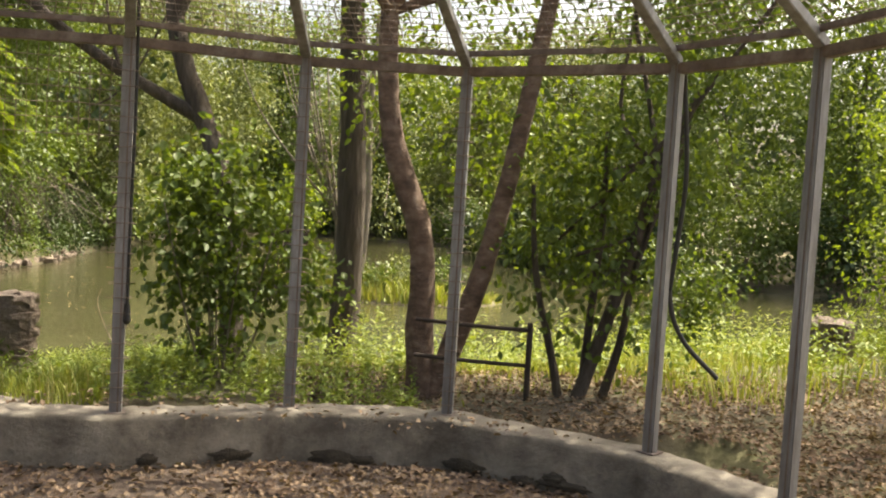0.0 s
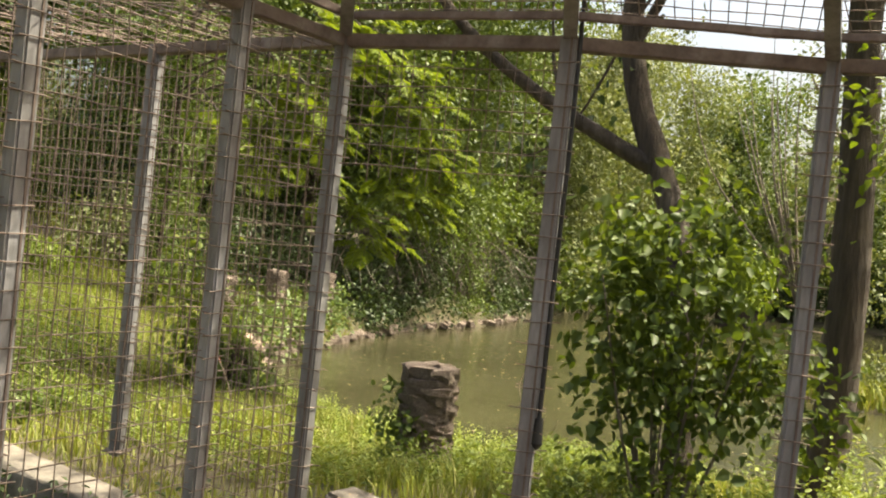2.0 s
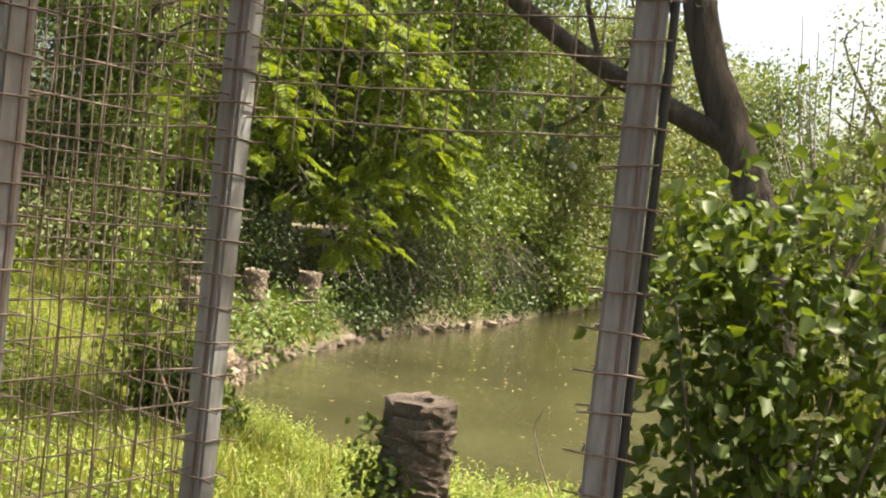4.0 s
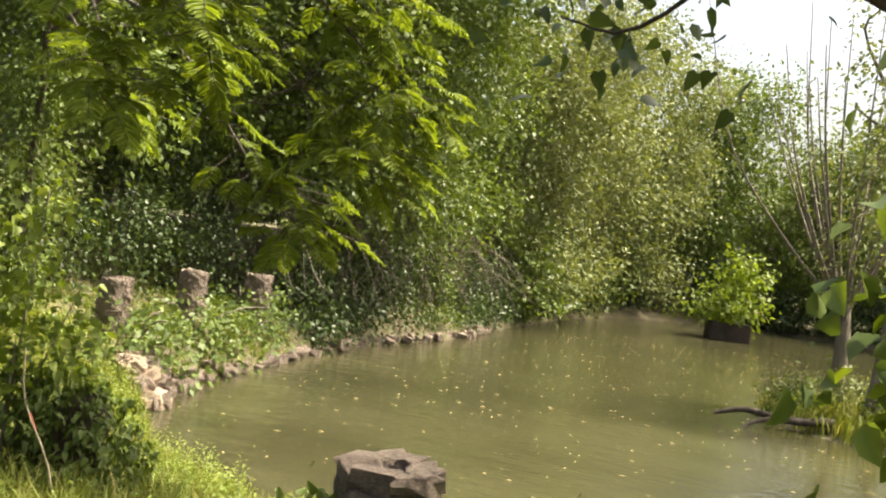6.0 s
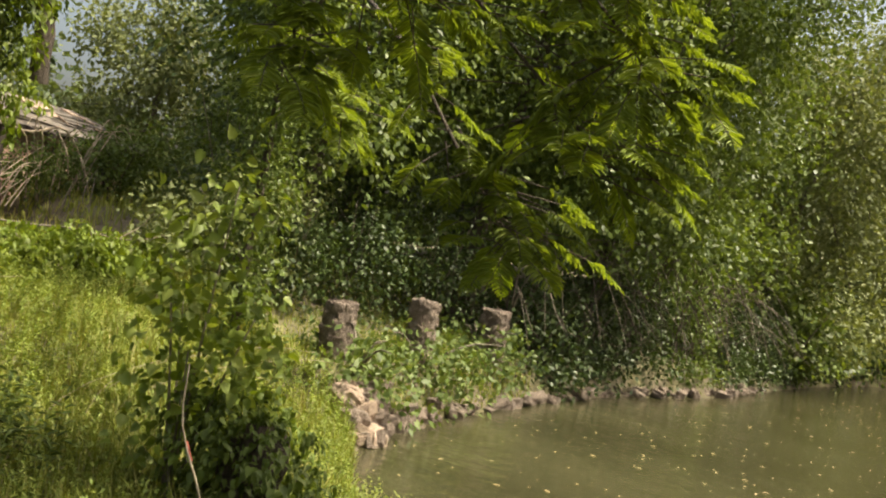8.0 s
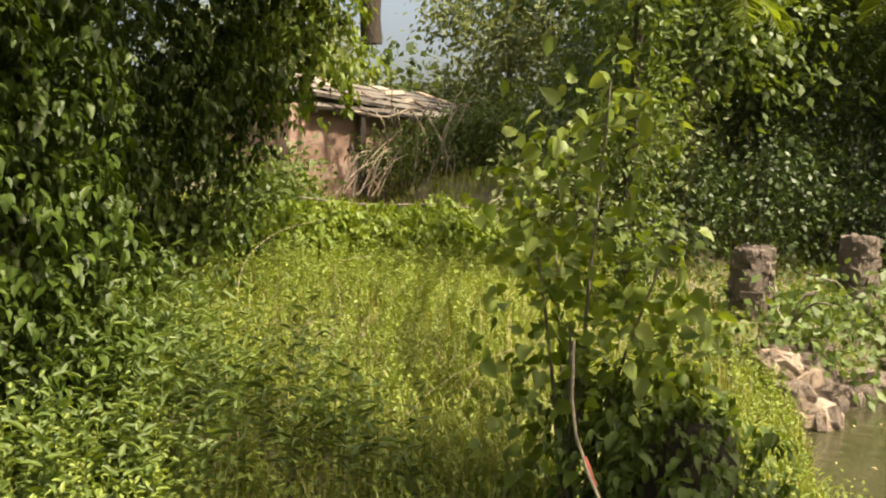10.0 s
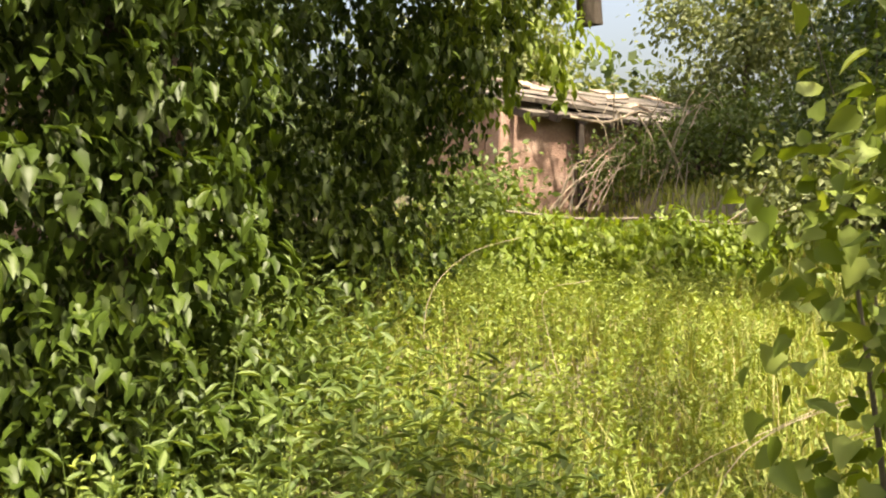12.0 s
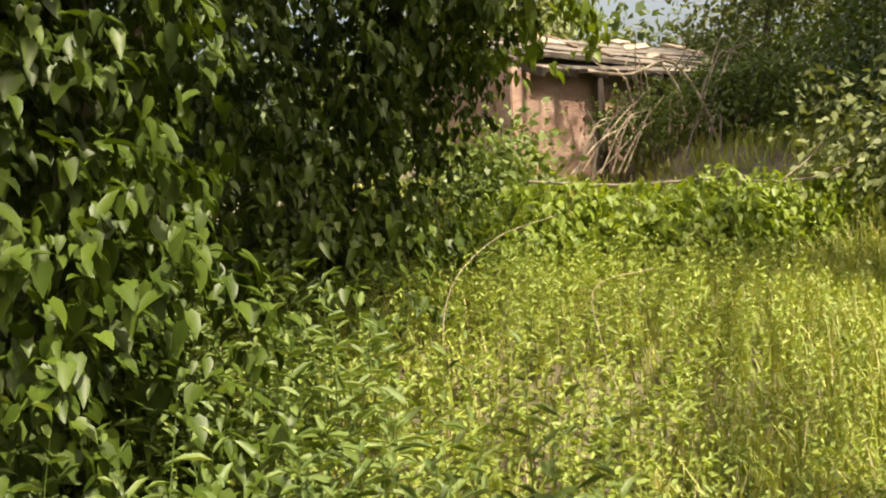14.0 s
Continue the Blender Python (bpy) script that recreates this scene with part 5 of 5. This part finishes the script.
# scrub with bare stems in front of the shed's wall
sx, sy = -14.95, 12.5
scrub = thing("scrub_bush", "scrubby bush with bare stems before the red shed wall", "bush", (sx, sy, gz(sx, sy)))
foliage("foliage", [(0, 0, 0.4, 0.5, 0.6, 0.4), (-0.3, 0.6, 0.55, 0.5, 0.6, 0.45), (0.2, -0.5, 0.35, 0.4, 0.4, 0.3), (-0.1, 0.9, 0.8, 0.35, 0.4, 0.4)], 3200, 0.06, "leaf_mid", scrub, 0.12, 7)
for k in range(12):
    a = rng.uniform(-1, 1)
    tube("stem", [(0.1, a * 0.4, -0.05), (0.2 + rng.normal() * 0.1, a * 0.7, 0.8), (0.25 + rng.normal() * 0.2, a * 1.0, rng.uniform(0.9, 1.3)), (0.35, a * 1.25, rng.uniform(0.8, 1.3))], 0.011, 0.004, "twig", scrub, 10, 5)

# ---- grass and herbs ----
def grass(name, label, n, box, hmin, hmax, mat, keep=None, width=0.006):
    x, y = rng.uniform(box[0], box[2], n), rng.uniform(box[1], box[3], n)
    d = shore_distance(x, y)
    ok = (d > 0.02) & ~((np.abs(x + 0.2) < 2.2) & (y < 5.95))
    ok &= (np.sin(1.7 * x + 2.1 * y) + np.sin(3.3 * x - 1.9 * y + 1) + rng.normal(size=n) * 0.8) > -1.3
    if keep is not None:
        ok &= keep(x, y)
    x, y = x[ok], y[ok]
    n = len(x)
    h = rng.uniform(hmin, hmax, n) * (0.75 + 0.35 * np.sin(0.9 * x + 1.4 * y))
    a = rng.uniform(0, 2 * np.pi, n)
    lean = rng.uniform(0.1, 0.75, n)[:, None] * h[:, None]
    L = np.stack([np.cos(a), np.sin(a), 0 * a], -1)
    S = np.stack([-np.sin(a), np.cos(a), 0 * a], -1) * (width * rng.uniform(0.6, 1.5, n))[:, None]
    B = np.stack([x, y, ground_z(x, y) - 0.01], -1)
    up = np.zeros((n, 3))
    up[:, 2] = h
    V = np.stack([B - S, B + S, B + up * 0.6 + L * lean * 0.35 - S * 0.8, B + up * 0.6 + L * lean * 0.35 + S * 0.8, B + up * 0.92 + L * lean], 1)
    F = (np.arange(n)[:, None, None] * 5 + np.array([[0, 1, 2], [1, 3, 2], [2, 3, 4]])[None]).reshape(-1, 3)
    return tagged(put(name, mesh_np(name, V.reshape(-1, 3), F, mat)), label, "grass", kind="stuff")


path = lambda x, y: ~((np.abs(y - np.interp(x, [-5.5, -3, -1.2], [7.7, 6.9, 5.0])) < 0.45) & (x > -5.2) & (rng.random(x.shape) < 0.75))
grass("meadow_grass", "tall bright green meadow grass", 50000, (-12.5, 6.6, -4.6, 12.7), 0.12, 0.42, "grass", path, 0.005)
grass("meadow_grass", "short trodden grass along the path", 26000, (-5.5, 5.9, -1.6, 11.3), 0.05, 0.24, "grass", path, 0.004)
grass("bank_grass", "rough grass on the bank behind the cage", 17000, (-1.6, 6.6, 3.0, 12.4), 0.05, 0.24, "grass", lambda x, y: rng.random(x.shape) < sstep(6.6, 8.2, y), 0.005)
grass("bank_grass", "tall grass at the water's edge", 13000, (3.0, 6.6, 9.0, 15.6), 0.1, 0.34, "grass", lambda x, y: rng.random(x.shape) < sstep(6.8, 8.6, y), 0.006)
grass("far_grass", "rough grass before the ruined shed", 15000, (-19, 9.0, -11.5, 18), 0.15, 0.45, "grass", None, 0.01)
grass("far_grass", "pale grass on the far meadow", 26000, (-22, -2, -5.6, 6.8), 0.15, 0.4, "grass", None, 0.012)
grass("bank_grass", "grass tufts on the stony bank", 11000, (-11.5, 12.4, -8.4, 17.5), 0.05, 0.17, "grass", None, 0.006)
grass("islet_grass", "rough grass covering the islet", 7000, (-3.2, 18.8, 2.0, 22.3), 0.2, 0.5, "grass", None, 0.012)
grass("dry_stalks", "scattered dry pale stalks in the meadow", 650, (-12.0, 7.4, -6.4, 10.8), 0.3, 0.55, "straw", None, 0.002)


def herbs(name, label, n, box, hmin, hmax, leaf, mat, keep=None, per=9, ratio=0.3):
    """Upright weeds: a thin stem with leaves set along it."""
    x, y = rng.uniform(box[0], box[2], n), rng.uniform(box[1], box[3], n)
    ok = (shore_distance(x, y) > 0.05) & ~((np.abs(x + 0.2) < 2.2) & (y < 5.95))
    if keep is not None:
        ok &= keep(x, y)
    x, y = x[ok], y[ok]
    n = len(x)
    h = rng.uniform(hmin, hmax, n)
    B = np.stack([x, y, ground_z(x, y)], -1)
    tip = B + np.c_[rng.normal(size=(n, 2)) * 0.12 * h[:, None], h]
    u = np.tile(np.linspace(0.25, 1.0, per), n)[:, None]
    C = np.repeat(B, per, 0) * (1 - u) + np.repeat(tip, per, 0) * u
    a = np.tile(np.arange(per) * 2.4, n) + np.repeat(rng.uniform(0, 6.3, n), per)
    D = np.stack([np.cos(a), np.sin(a), 0.15 + 0.5 * u[:, 0] + rng.normal(size=len(a)) * 0.25], -1)
    L = leaf * rng.uniform(0.6, 1.2, len(a)) * (1.15 - 0.5 * u[:, 0])
    V, F = leaf_data(C, D, np.tile((0, 0, 1.0), (len(a), 1)) + rng.normal(size=C.shape) * 0.25, L, L * ratio, "oval")
    V2, F2 = leaf_data(B, tip - B, rng.normal(size=B.shape), h, np.full(n, 0.006), "diamond")
    return tagged(put(name, mesh_np(name, np.vstack([V, V2]), np.vstack([F, F2 + len(V)]), mat)), label, "weeds", kind="stuff")


herbs("tall_weeds", "tall leafy weeds before the ivy tree", 760, (-10.4, 7.5, -6.6, 9.5), 0.3, 0.7, 0.09, "weed", lambda x, y: (y < 8.9 + 0.35 * (x + 7)) & (x > -9.2), 12)
herbs("meadow_weeds", "leafy weeds carpeting the meadow", 9000, (-12, 7.4, -5.4, 12.6), 0.1, 0.34, 0.05, "herb", path, 8, 0.42)
herbs("ground_ivy", "broad-leaved creeping plants beside the path", 900, (-8.0, 6.4, -5.9, 8.0), 0.05, 0.2, 0.075, "leaf_mid", None, 6, 0.8)
herbs("bank_weeds", "leafy weeds round the old pier", 1300, (-5.2, 7.0, -1.4, 10.8), 0.1, 0.3, 0.06, "herb", None, 9, 0.4)
# Dark leaves put the shade of the compartment into the weeds' colour.
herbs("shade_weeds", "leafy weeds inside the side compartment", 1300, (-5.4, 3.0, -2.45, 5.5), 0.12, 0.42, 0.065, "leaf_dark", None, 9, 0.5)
herbs("bank_weeds", "tall sunlit weeds on the bank", 1000, (-0.8, 7.6, 6.0, 12.6), 0.15, 0.6, 0.075, "herb", None, 9, 0.42)
herbs("bank_weeds", "green plants hanging over the stony bank", 420, (-11.5, 12.5, -8.2, 17.5), 0.08, 0.22, 0.05, "leaf_mid", None, 10, 0.4)
herbs("bank_weeds", "leafy weeds close behind the kerb", 420, (-1.7, 6.05, 0.3, 7.6), 0.08, 0.3, 0.055, "herb", None, 9, 0.45)
# long dry stems arching through the meadow
for k in range(7):
    x, y = rng.uniform(-9.2, -7.0), rng.uniform(8.3, 9.9)
    ds = thing("dry_stem", "long pale dry stem arching through the meadow", "stem", (x, y, gz(x, y)), "dry stems in the meadow")
    q = rng.normal(size=2) * 0.5
    tube("stem", [(0, 0, -0.02), (q[0] * 0.4, q[1] * 0.4 + 0.1, 0.35), (q[0] * 0.9, q[1] + 0.4, 0.55), (q[0] * 1.2, q[1] * 1.2 + 0.75, 0.55 + rng.uniform(-0.1, 0.12))], 0.0022, 0.0012, "twig", ds, 12, 4)
# specks on the water
n = 3000
x, y = rng.uniform(-9, 6, n), rng.uniform(10.5, 32, n)
ok = shore_distance(x, y) < -0.05
C = np.stack([x, y, np.full(n, WATER + 0.004)], -1)[ok]
D_ = rng.normal(size=C.shape)
D_[:, 2] = 0
L = 0.012 + 0.07 * rng.random(len(C)) ** 2.2 * (0.6 + 0.03 * C[:, 1])
tagged(put("floating_specks", mesh_np("floating_specks", *leaf_data(C, D_, np.tile((0, 0, 1.0), (len(C), 1)), L, L * 0.35, "diamond"), "straw")), "pale specks and seeds floating on the pond", "flotsam", kind="stuff")
